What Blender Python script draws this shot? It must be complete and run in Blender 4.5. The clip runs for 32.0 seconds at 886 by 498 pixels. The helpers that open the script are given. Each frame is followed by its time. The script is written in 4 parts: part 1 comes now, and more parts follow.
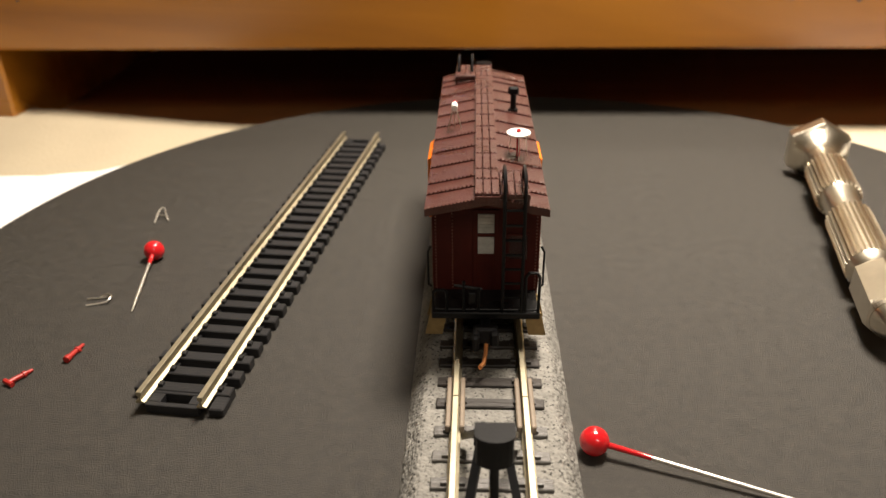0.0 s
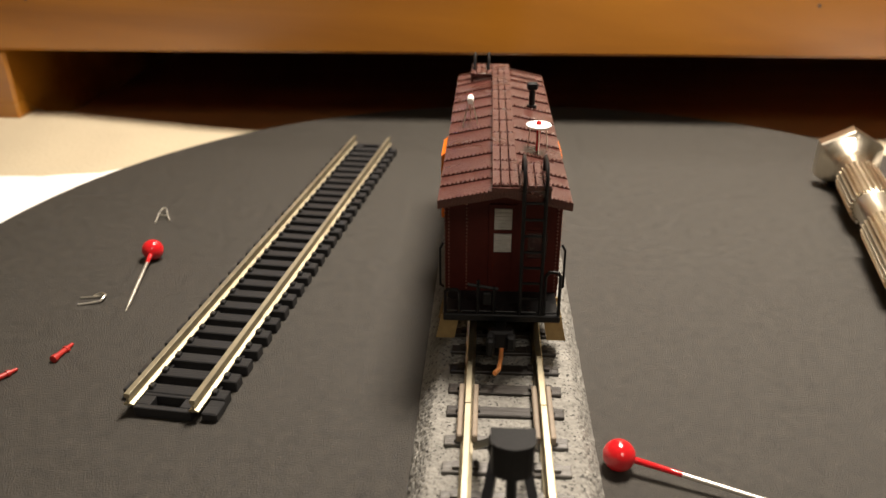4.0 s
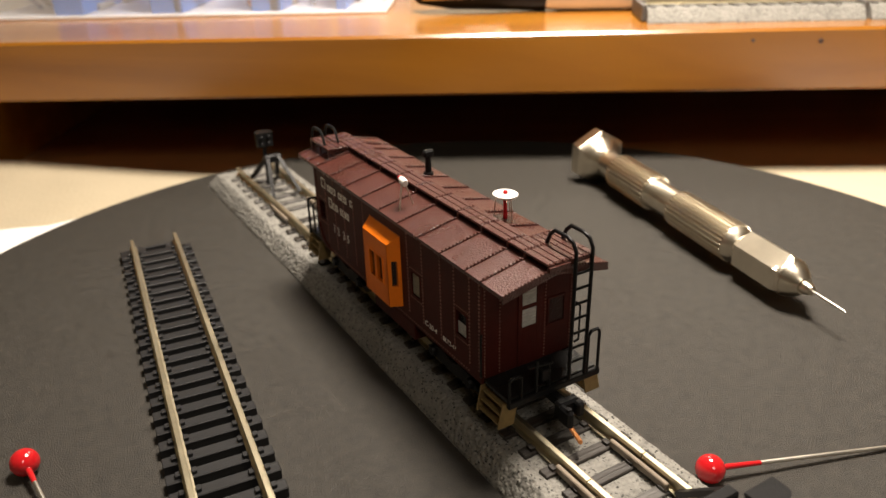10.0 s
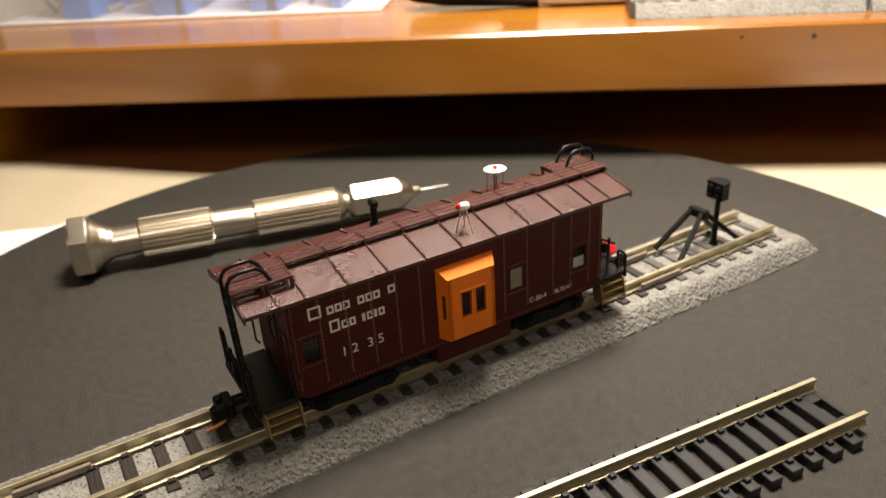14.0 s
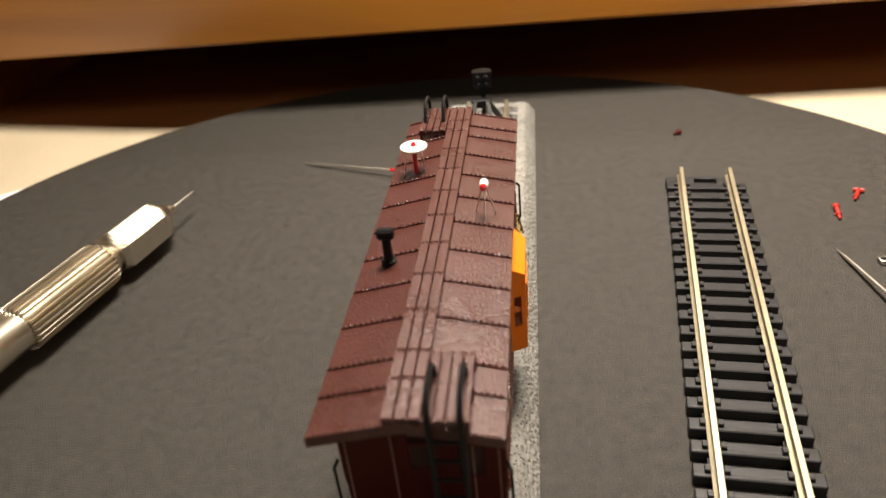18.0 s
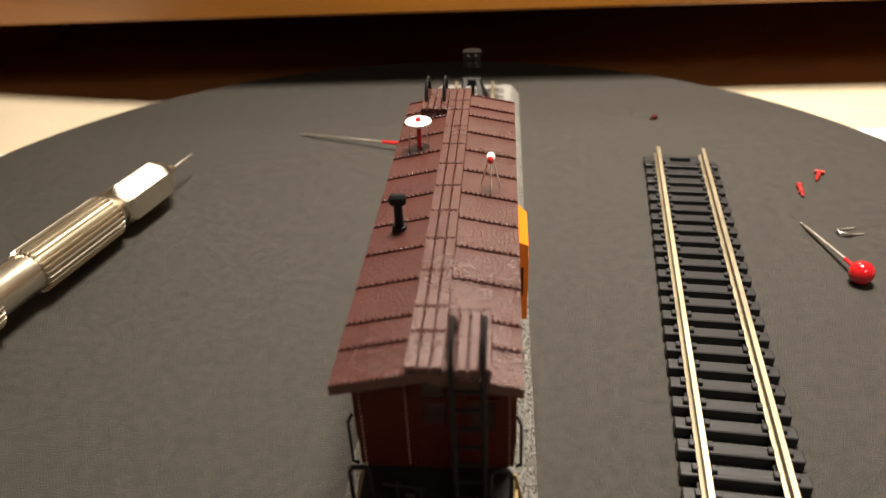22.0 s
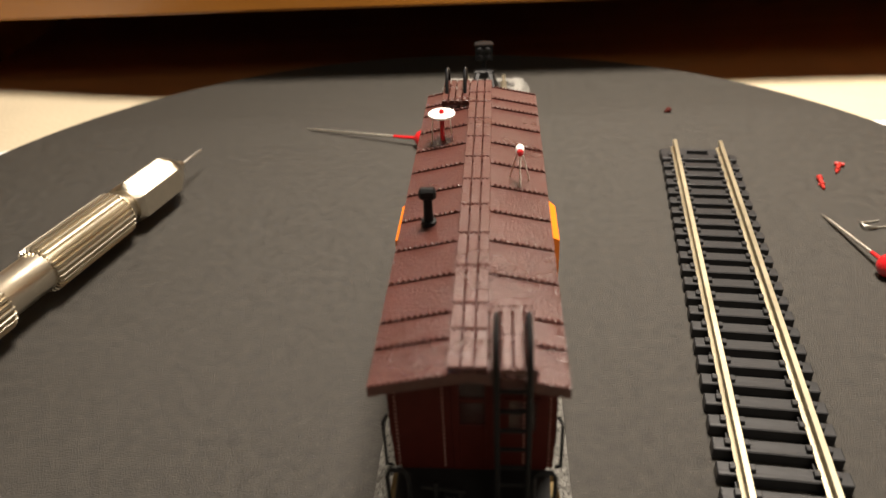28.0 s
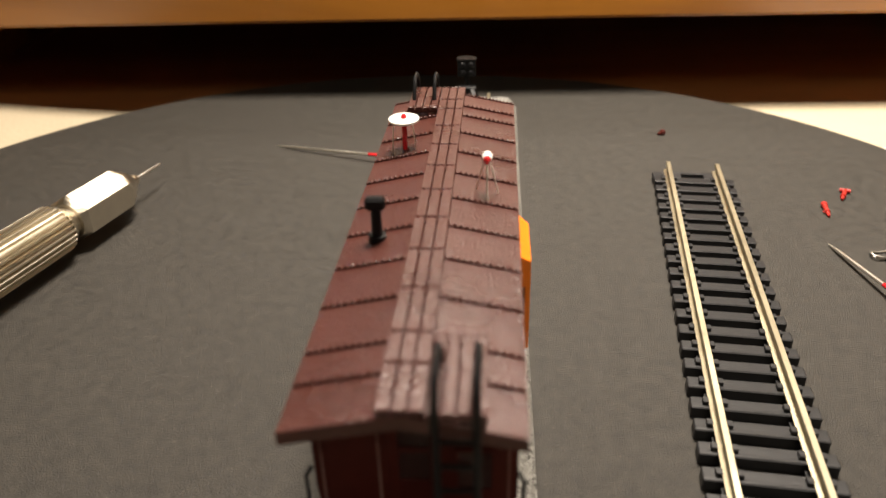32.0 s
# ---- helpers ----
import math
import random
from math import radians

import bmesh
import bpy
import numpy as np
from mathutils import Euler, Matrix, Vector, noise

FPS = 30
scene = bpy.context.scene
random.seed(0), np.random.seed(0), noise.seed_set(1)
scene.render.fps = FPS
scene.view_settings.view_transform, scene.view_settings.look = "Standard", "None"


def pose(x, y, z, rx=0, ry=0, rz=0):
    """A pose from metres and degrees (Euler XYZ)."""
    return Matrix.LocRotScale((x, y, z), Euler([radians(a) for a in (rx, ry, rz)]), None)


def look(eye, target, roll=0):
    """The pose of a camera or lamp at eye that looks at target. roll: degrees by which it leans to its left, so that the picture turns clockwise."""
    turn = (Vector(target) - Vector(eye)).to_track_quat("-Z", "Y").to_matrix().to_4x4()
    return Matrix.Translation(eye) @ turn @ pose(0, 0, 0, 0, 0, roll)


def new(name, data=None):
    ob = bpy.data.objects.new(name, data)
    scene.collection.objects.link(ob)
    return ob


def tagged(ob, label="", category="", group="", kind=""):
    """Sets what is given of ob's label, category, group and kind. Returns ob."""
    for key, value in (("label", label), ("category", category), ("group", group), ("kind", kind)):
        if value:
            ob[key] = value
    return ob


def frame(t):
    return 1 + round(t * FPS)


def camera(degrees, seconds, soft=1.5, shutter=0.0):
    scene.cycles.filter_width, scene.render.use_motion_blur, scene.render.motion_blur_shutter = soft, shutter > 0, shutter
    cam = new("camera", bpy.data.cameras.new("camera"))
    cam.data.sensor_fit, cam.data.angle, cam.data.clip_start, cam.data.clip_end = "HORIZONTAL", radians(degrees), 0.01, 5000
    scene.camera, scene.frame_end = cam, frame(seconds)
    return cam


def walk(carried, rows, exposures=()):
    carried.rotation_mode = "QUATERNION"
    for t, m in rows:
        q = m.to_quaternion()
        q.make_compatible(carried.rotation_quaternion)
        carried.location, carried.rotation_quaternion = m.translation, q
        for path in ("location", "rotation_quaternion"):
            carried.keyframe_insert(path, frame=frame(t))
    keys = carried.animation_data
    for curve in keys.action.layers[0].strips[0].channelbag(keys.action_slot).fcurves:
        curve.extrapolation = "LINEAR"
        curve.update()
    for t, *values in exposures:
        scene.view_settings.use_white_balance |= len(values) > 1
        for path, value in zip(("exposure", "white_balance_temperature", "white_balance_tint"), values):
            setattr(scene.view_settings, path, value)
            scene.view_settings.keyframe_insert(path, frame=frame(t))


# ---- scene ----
# All sizes below are in millimetres; MM turns them into metres.
MM = 0.001

FOV = 60.39
# seconds, eye x y z (mm), yaw, pitch, roll (degrees)
PATH = [
    (0.0, -10.26, -132.35, 74.51, 3.32, -27.76, -0.89),
    (0.5, -10.84, -125.96, 62.15, 4.73, -25.25, -1.97),
    (1.0, -11.45, -127.49, 65.35, 4.02, -25.26, 0.21),
    (1.5, -11.29, -126.34, 65.21, 3.70, -25.70, 0.37),
    (2.0, -11.34, -127.20, 66.40, 3.77, -25.86, 0.20),
    (2.5, -11.38, -126.74, 66.65, 3.91, -25.97, -0.10),
    (3.0, -11.37, -127.23, 66.58, 3.99, -25.87, -0.21),
    (3.5, -11.26, -126.89, 66.96, 4.08, -26.01, -0.24),
    (5.5, -11.12, -129.09, 68.68, 4.10, -25.88, -0.50),
    (6.0, -10.65, -128.12, 69.21, 4.57, -26.07, -0.71),
    (6.5, -8.22, -127.37, 71.83, 4.55, -25.84, -0.91),
    (7.0, -6.67, -127.59, 74.65, 3.86, -25.04, -0.93),
    (7.5, -7.09, -125.22, 72.94, 3.31, -25.07, -1.20),
    (8.0, -11.55, -123.22, 72.22, 0.73, -25.59, -0.54),
    (8.5, -3.94, -124.97, 74.19, 2.96, -25.33, -1.53),
    (9.0, -2.09, -124.33, 74.82, 3.20, -25.51, -1.37),
    (9.5, -0.29, -124.96, 76.30, 3.44, -25.44, -1.57),
    (10.0, 0.47, -124.50, 76.95, 3.18, -25.52, -1.66),
    (10.5, 0.13, -126.11, 78.41, 2.50, -25.82, -0.62),
    (11.0, 3.47, -126.90, 77.28, 2.39, -25.59, -0.40),
    (11.5, 7.51, -125.57, 79.93, 2.65, -25.83, -0.79),
    (12.0, 7.46, -126.50, 83.57, 2.18, -26.14, -1.20),
    (12.5, 10.60, -126.66, 85.86, 2.89, -26.52, -1.70),
    (13.0, 9.75, -123.39, 84.34, 2.52, -26.67, -1.93),
    (13.5, 16.23, -121.74, 83.98, 5.39, -26.95, -2.52),
    (15.5, 29.48, -113.69, 81.11, 11.47, -28.38, -5.89),
    (16.0, 31.04, -104.92, 81.97, 9.86, -29.55, -7.76),
    (16.5, 28.38, -103.55, 77.44, 10.28, -30.84, -6.85),
    (17.0, 25.18, -104.48, 77.99, 9.26, -31.32, -6.81),
    (17.5, 22.62, -105.45, 80.30, 8.38, -31.38, -6.94),
    (18.0, 21.28, -104.36, 77.57, 8.09, -31.49, -6.18),
    (18.5, 16.86, -103.23, 76.51, 5.62, -31.76, -5.59),
    (19.0, 14.45, -104.19, 76.48, 4.62, -31.82, -5.45),
    (19.5, 10.32, -107.37, 73.02, 4.27, -31.67, -2.98),
    (20.0, 8.30, -108.60, 71.11, 3.61, -31.68, -1.83),
    (20.5, 6.85, -110.18, 70.06, 3.30, -31.74, -1.62),
    (21.0, 10.80, -124.28, 73.38, 1.29, -29.63, -0.50),
    (21.5, 8.68, -127.59, 71.32, 1.76, -29.09, -1.25),
    (22.0, 13.63, -116.22, 75.76, 3.61, -31.56, -2.64),
    (22.5, 15.81, -113.30, 77.92, 4.50, -32.90, -2.57),
    (23.0, 14.17, -114.33, 76.76, 4.53, -32.47, -2.54),
    (23.5, 8.76, -127.91, 81.32, 4.15, -32.27, -2.33),
    (24.0, 10.45, -179.63, 116.49, 5.59, -28.83, -4.13),
    (24.5, 5.00, -132.72, 88.87, 1.76, -29.92, -0.11),
    (25.0, 6.10, -102.08, 64.19, 2.56, -34.12, -1.20),
    (25.5, 6.54, -102.46, 66.12, 2.67, -34.45, -1.59),
    (26.0, 8.56, -101.36, 66.65, 2.76, -34.07, -2.06),
    (26.5, 9.28, -101.95, 67.84, 2.52, -32.99, -2.11),
    (28.5, 9.43, -116.04, 75.21, 3.39, -31.82, -2.92),
    (29.0, 11.33, -109.26, 70.60, 2.48, -32.06, -1.86),
    (29.5, 11.18, -106.70, 68.54, 1.98, -32.52, -1.90),
    (30.0, 11.75, -106.86, 69.04, 2.12, -32.30, -2.01),
    (30.5, 11.66, -105.11, 67.28, 2.16, -30.96, -1.56),
    (31.0, 12.03, -102.82, 65.65, 1.38, -30.65, -1.61),
    (31.5, 14.13, -103.88, 69.46, 2.26, -30.06, -1.20),
    (32.0, 13.47, -103.97, 66.49, 2.91, -29.40, -1.65),
]
# seconds, turn of the round board about its axis (degrees)
TURN = [
    (0.0, 0.63),
    (7.5, 0.63),
    (8.0, 4.05),
    (8.5, 18.35),
    (9.0, 31.53),
    (9.5, 33.63),
    (10.0, 33.53),
    (10.5, 44.30),
    (11.0, 61.90),
    (11.5, 77.03),
    (12.0, 80.59),
    (12.5, 88.03),
    (13.0, 104.77),
    (13.5, 116.47),
    (15.5, 154.76),
    (16.0, 158.07),
    (16.5, 162.02),
    (17.0, 170.44),
    (17.5, 176.41),
    (18.0, 179.33),
    (18.5, 179.32),
    (19.0, 178.35),
    (32.0, 178.35),
]
# seconds, way that the car has rolled along its track (mm)
ROLL = [(0.0, 0.0), (15.5, 0.0), (16.0, 1.6), (16.5, 4.6), (17.0, 10.3), (17.5, 16.0), (18.0, 20.6), (18.5, 25.2), (19.0, 27.3), (19.5, 27.5), (32.0, 27.5)]
PIVOT = (9.39, -1.21)
EXPOSURE = [(0.0, -0.05), (7.0, -0.05), (10.0, -0.2), (13.0, -0.2), (16.0, -0.15), (22.5, -0.1), (24.0, -0.2), (25.5, -0.12), (32.0, -0.08)]

cam = camera(FOV, 32.0, 1.5)
cam.data.dof.use_dof = True
cam.data.dof.focus_distance = 0.113
cam.data.dof.aperture_fstop = 32.0
walk(cam, [(t, pose(x * MM, y * MM, z * MM, 90 + p, 0, w) @ pose(0, 0, 0, 0, 0, r)) for t, x, y, z, w, p, r in PATH], EXPOSURE)

# ---- light: a warm room, one bright lamp above the shelf ----
world = bpy.data.worlds.new("room")
world.use_nodes = True
scene.world = world
world.node_tree.nodes["Background"].inputs[0].default_value = (1.0, 0.78, 0.5, 1)
world.node_tree.nodes["Background"].inputs[1].default_value = 0.07


def lamp(name, eye, target, size, power, colour, spread=180.0):
    data = bpy.data.lights.new(name, "AREA")
    data.shape, data.size, data.energy, data.color = "DISK", size, power, colour
    data.spread = math.radians(spread)
    ob = new(name, data)
    ob.matrix_world = look([c * MM for c in eye], [c * MM for c in target])
    return ob


lamp("desk_lamp", (42, 46, 305), (62, 85, 0), 0.10, 2.1, (1.0, 0.875, 0.74), 132)
# added fill from behind, no real lamp: brightens wall, shelf top and roof sheen
lamp("wall_lamp", (60, 330, 340), (0, 0, 0), 0.10, 0.45, (1.0, 0.89, 0.76))
# added fill from the camera's side, lifts the upright faces and ballast slopes
lamp("room_lamp", (220, -700, 700), (20, 0, 0), 0.30, 2.0, (1.0, 0.875, 0.75))

# ---- materials ----


def mat(name, colour, rough=0.5, metal=0.0, vary=0.12, grain=900.0, bump=0.0, bump_scale=3000.0, spot=0.0, stretch=(1, 1, 1), coat=0.0, wear=0.0):
    m = bpy.data.materials.new(name)
    m.use_nodes = True
    n, l = m.node_tree.nodes, m.node_tree.links
    b = n["Principled BSDF"]
    b.inputs["Roughness"].default_value, b.inputs["Metallic"].default_value = rough, metal
    b.inputs["Coat Weight"].default_value = coat
    co = n.new("ShaderNodeTexCoord")
    mp = n.new("ShaderNodeMapping")
    mp.inputs["Scale"].default_value = stretch
    l.new(co.outputs["Object"], mp.inputs["Vector"])
    fine, broad = n.new("ShaderNodeTexNoise"), n.new("ShaderNodeTexNoise")
    fine.inputs["Scale"].default_value, broad.inputs["Scale"].default_value = grain, grain * 0.13
    fine.inputs["Detail"].default_value = broad.inputs["Detail"].default_value = 4
    l.new(mp.outputs[0], fine.inputs["Vector"])
    l.new(mp.outputs[0], broad.inputs["Vector"])
    mix = n.new("ShaderNodeMath")
    mix.operation = "ADD"
    l.new(fine.outputs[0], mix.inputs[0])
    l.new(broad.outputs[0], mix.inputs[1])
    ramp = n.new("ShaderNodeMapRange")
    ramp.inputs[1].default_value, ramp.inputs[2].default_value = 0.7, 1.3
    ramp.inputs[3].default_value, ramp.inputs[4].default_value = 1 - vary, 1 + vary
    l.new(mix.outputs[0], ramp.inputs[0])
    info = n.new("ShaderNodeObjectInfo")
    each = n.new("ShaderNodeMapRange")
    each.inputs[3].default_value, each.inputs[4].default_value = 1 - spot, 1 + spot
    l.new(info.outputs["Random"], each.inputs[0])
    mul = n.new("ShaderNodeMath")
    mul.operation = "MULTIPLY"
    l.new(ramp.outputs[0], mul.inputs[0])
    l.new(each.outputs[0], mul.inputs[1])
    tint = n.new("ShaderNodeMix")
    tint.data_type, tint.blend_type = "RGBA", "MULTIPLY"
    tint.inputs[0].default_value = 1
    tint.inputs[6].default_value = (*colour, 1)
    l.new(mul.outputs[0], tint.inputs[7])
    l.new(tint.outputs[2], b.inputs["Base Color"])
    rr = n.new("ShaderNodeMapRange")
    rr.inputs[3].default_value, rr.inputs[4].default_value = max(0.02, rough - 0.08), min(1, rough + 0.08)
    l.new(broad.outputs[0], rr.inputs[0])
    l.new(rr.outputs[0], b.inputs["Roughness"])
    if bump:
        bn, bu = n.new("ShaderNodeTexNoise"), n.new("ShaderNodeBump")
        bn.inputs["Scale"].default_value, bn.inputs["Detail"].default_value = bump_scale, 3
        bu.inputs["Strength"].default_value, bu.inputs["Distance"].default_value = bump, 0.0004
        l.new(mp.outputs[0], bn.inputs["Vector"])
        l.new(bn.outputs[0], bu.inputs["Height"])
        l.new(bu.outputs[0], b.inputs["Normal"])
    return m


def flecked(m, scale, size, lift):
    """Scattered pale flecks of dust and fibre over a material's colour."""
    n, l = m.node_tree.nodes, m.node_tree.links
    base = n["Principled BSDF"].inputs["Base Color"]
    co, vo, rp, mx = n.new("ShaderNodeTexCoord"), n.new("ShaderNodeTexVoronoi"), n.new("ShaderNodeMapRange"), n.new("ShaderNodeMix")
    vo.inputs["Scale"].default_value = scale
    l.new(co.outputs["Object"], vo.inputs["Vector"])
    rp.inputs[1].default_value, rp.inputs[2].default_value = size * 0.6, size
    rp.inputs[3].default_value, rp.inputs[4].default_value = lift, 1.0
    l.new(vo.outputs["Distance"], rp.inputs[0])
    mx.data_type, mx.blend_type = "RGBA", "MULTIPLY"
    mx.inputs[0].default_value = 1
    old = base.links[0].from_socket
    l.new(old, mx.inputs[6])
    l.new(rp.outputs[0], mx.inputs[7])
    l.new(mx.outputs[2], base)


M_CARD = mat("black_card", (0.0265, 0.0232, 0.0182), 0.60, 0, 0.5, 4200, 0.7, 4600)
flecked(M_CARD, 1100.0, 0.14, 2.3)
M_ROOF = mat("oxide_red_roof", (0.056, 0.0165, 0.012), 0.29, 0, 0.2, 900, 0.42, 3600)
M_BODY = mat("oxide_red_paint", (0.056, 0.0095, 0.0065), 0.5, 0, 0.15, 900, 0.1, 4000)
# red rivets, paler than the body: the light they catch is painted in
M_RIVET = mat("lit_red_rivets", (0.17, 0.07, 0.05), 0.35, 0, 0.2)
M_ORANGE = mat("orange_paint", (0.80, 0.185, 0.005), 0.5, 0, 0.06, 700, 0.08, 3000)
M_BLACK = mat("black_plastic", (0.007, 0.007, 0.0075), 0.42, 0, 0.2, 900, 0.1, 3000)
M_TIE = mat("black_tie_plastic", (0.013, 0.013, 0.014), 0.45, 0, 0.2, 500, 0.22, 900, 0.1, (0.25, 4, 4))
# grey grained ties; the sheen on their tops is raised into the colour
M_TIE_GREY = mat("grey_sheen_tie_plastic", (0.085, 0.08, 0.073), 0.40, 0, 0.35, 500, 0.5, 900, 0.25, (0.25, 4, 4))
M_TIE_BROWN = mat("dark_brown_tie_plastic", (0.022, 0.017, 0.013), 0.5, 0, 0.3, 500, 0.4, 900, 0.25, (0.25, 4, 4))
M_JOINER = mat("tan_joiner_plastic", (0.20, 0.16, 0.12), 0.5, 0, 0.15)
M_RAIL = mat("nickel_silver_rail", (0.60, 0.54, 0.39), 0.42, 1, 0.1, 700)
M_STEEL = mat("nickel_plated_steel", (0.64, 0.58, 0.47), 0.30, 1, 0.08, 400)
M_WIRE = mat("bare_steel_wire", (0.78, 0.75, 0.68), 0.38, 1, 0.1, 900)
M_RED = mat("glossy_red_enamel", (0.50, 0.012, 0.016), 0.12, 0, 0.06, 400, 0, 1000, 0, (1, 1, 1), 0.6)
M_REDPLASTIC = mat("red_plastic", (0.36, 0.022, 0.016), 0.4, 0, 0.1)
M_WHITE = mat("white_paint", (0.80, 0.78, 0.74), 0.4, 0, 0.05)
M_LETTER = mat("white_lettering", (0.74, 0.71, 0.64), 0.6, 0, 0.08)
M_COPPER = mat("copper_wire", (0.90, 0.38, 0.14), 0.32, 0.7, 0.08)
M_BRASS = mat("brass_steps", (0.27, 0.19, 0.08), 0.45, 0.5, 0.2)
M_GLASS = mat("window_glazing", (0.045, 0.046, 0.045), 0.08, 0, 0.2)
clear = M_GLASS.node_tree.nodes["Principled BSDF"]
clear.inputs["Alpha"].default_value = 0.22
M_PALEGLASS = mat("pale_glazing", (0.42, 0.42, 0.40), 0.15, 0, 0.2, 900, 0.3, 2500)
M_MESH = mat("etched_screen", (0.33, 0.30, 0.23), 0.5, 0.1, 0.2)
M_GREY = mat("grey_plastic", (0.33, 0.34, 0.35), 0.5, 0, 0.1)

M_FLOORING = mat("black_platform_floor", (0.010, 0.010, 0.010), 0.28, 0, 0.1)

for m, level in ((M_BODY, 0.14), (M_ORANGE, 0.3), (M_BLACK, 0.16), (M_FLOORING, 0.3), (M_ROOF, 0.45), (M_TIE, 0.45), (M_CARD, 0.5)):
    m.node_tree.nodes["Principled BSDF"].inputs["Specular IOR Level"].default_value = level


def ballast_material():
    m = mat("grey_ballast", (0.205, 0.198, 0.178), 0.85, 0, 0.25, 900, 0.6, 1700)
    n, l = m.node_tree.nodes, m.node_tree.links
    b = n["Principled BSDF"]
    co, vo, rp, mx = n.new("ShaderNodeTexCoord"), n.new("ShaderNodeTexVoronoi"), n.new("ShaderNodeValToRGB"), n.new("ShaderNodeMix")
    vo.inputs["Scale"].default_value = 3600
    l.new(co.outputs["Object"], vo.inputs["Vector"])
    l.new(vo.outputs["Color"], rp.inputs[0])
    rp.color_ramp.elements[0].position, rp.color_ramp.elements[0].color = 0.14, (0.22, 0.22, 0.22, 1)
    rp.color_ramp.elements[1].position, rp.color_ramp.elements[1].color = 0.26, (1, 1, 1, 1)
    mx.data_type, mx.blend_type = "RGBA", "MULTIPLY"
    mx.inputs[0].default_value = 1
    old = b.inputs["Base Color"].links[0].from_socket
    l.new(old, mx.inputs[6])
    l.new(rp.outputs[0], mx.inputs[7])
    l.new(mx.outputs[2], b.inputs["Base Color"])
    # rounded stones
    stone, inv, bump = n.new("ShaderNodeTexVoronoi"), n.new("ShaderNodeMath"), n.new("ShaderNodeBump")
    stone.inputs["Scale"].default_value = 1500
    inv.operation = "SUBTRACT"
    inv.inputs[0].default_value = 1.0
    l.new(co.outputs["Object"], stone.inputs["Vector"])
    l.new(stone.outputs["Distance"], inv.inputs[1])
    l.new(inv.outputs[0], bump.inputs["Height"])
    bump.inputs["Strength"].default_value, bump.inputs["Distance"].default_value = 0.8, 0.0003
    l.new(b.inputs["Normal"].links[0].from_socket, bump.inputs["Normal"])
    l.new(bump.outputs[0], b.inputs["Normal"])
    return m


M_BALLAST = ballast_material()


def wood_material(name, colour, dark, scale, rough):
    m = mat(name, colour, rough, 0, 0.1, 60, 0.06, 400, 0, (0.15, 1, 1))
    n, l = m.node_tree.nodes, m.node_tree.links
    b = n["Principled BSDF"]
    co, mp, no, rp = n.new("ShaderNodeTexCoord"), n.new("ShaderNodeMapping"), n.new("ShaderNodeTexNoise"), n.new("ShaderNodeValToRGB")
    mp.inputs["Scale"].default_value = (0.12, 1, 1)
    no.inputs["Scale"].default_value, no.inputs["Detail"].default_value, no.inputs["Distortion"].default_value = scale, 6, 0.6
    l.new(co.outputs["Object"], mp.inputs[0])
    l.new(mp.outputs[0], no.inputs["Vector"])
    l.new(no.outputs[0], rp.inputs[0])
    rp.color_ramp.elements[0].position, rp.color_ramp.elements[0].color = 0.32, (*dark, 1)
    rp.color_ramp.elements[1].position, rp.color_ramp.elements[1].color = 0.68, (*colour, 1)
    l.new(rp.outputs[0], b.inputs["Base Color"])
    return m


M_WOOD = wood_material("honey_wood", (0.35, 0.14, 0.013), (0.20, 0.07, 0.006), 45, 0.26)
M_WOOD.node_tree.nodes["Principled BSDF"].inputs["Coat Weight"].default_value = 0.5
M_WOOD.node_tree.nodes["Principled BSDF"].inputs["Coat Roughness"].default_value = 0.2
# dark wood; on the shelf's back panel this colour carries the cavity's shade
M_DARK_SHADED_WOOD = wood_material("dark_and_shaded_wood", (0.05, 0.022, 0.012), (0.035, 0.015, 0.008), 60, 0.7)
M_CLOTH = mat("cream_cloth", (0.47, 0.40, 0.28), 0.9, 0, 0.06, 60, 0.5, 900)
M_PAPER = mat("white_paper", (0.83, 0.82, 0.79), 0.8, 0, 0.04, 60)
M_WALL = mat("cream_wall", (0.80, 0.75, 0.60), 0.9, 0, 0.05, 20, 0.2, 300)
M_FOAM = mat("cream_board_edge", (0.78, 0.70, 0.48), 0.8, 0, 0.06, 200)
M_TABLE = wood_material("desk_wood", (0.32, 0.14, 0.045), (0.22, 0.09, 0.03), 60, 0.4)
M_GREEN = mat("green_print", (0.16, 0.24, 0.03), 0.9, 0, 0.2, 200)
M_REDPRINT = mat("red_print", (0.72, 0.12, 0.12), 0.9, 0, 0.2, 200)
M_CABLE = mat("grey_cable", (0.42, 0.39, 0.30), 0.5, 0, 0.1, 200)
M_PEN = mat("pale_grey_pen_barrel", (0.80, 0.79, 0.76), 0.35, 0, 0.06, 100)
M_BLUE = mat("blue_plastic", (0.05, 0.20, 0.62), 0.4, 0, 0.1, 60)
M_CLEAR = mat("frosted_clear_plastic", (0.80, 0.80, 0.82), 0.3, 0, 0.08, 60)

# ---- building blocks ----


def box(bm, x0, x1, y0, y1, z0, z1, bevel=0.0):
    vs = [bm.verts.new((x, y, z)) for z in (z0, z1) for y in (y0, y1) for x in (x0, x1)]
    fs = [bm.faces.new([vs[i] for i in f]) for f in ((0, 2, 3, 1), (4, 5, 7, 6), (0, 1, 5, 4), (2, 6, 7, 3), (0, 4, 6, 2), (1, 3, 7, 5))]
    if bevel:
        bmesh.ops.bevel(bm, geom=list({e for f in fs for e in f.edges}), offset=bevel, segments=1, affect="EDGES", profile=0.5)
    return vs


def ring(bm, c, u, v, r, n):
    return [bm.verts.new(c + (u * math.cos(2 * math.pi * i / n) + v * math.sin(2 * math.pi * i / n)) * r) for i in range(n)]


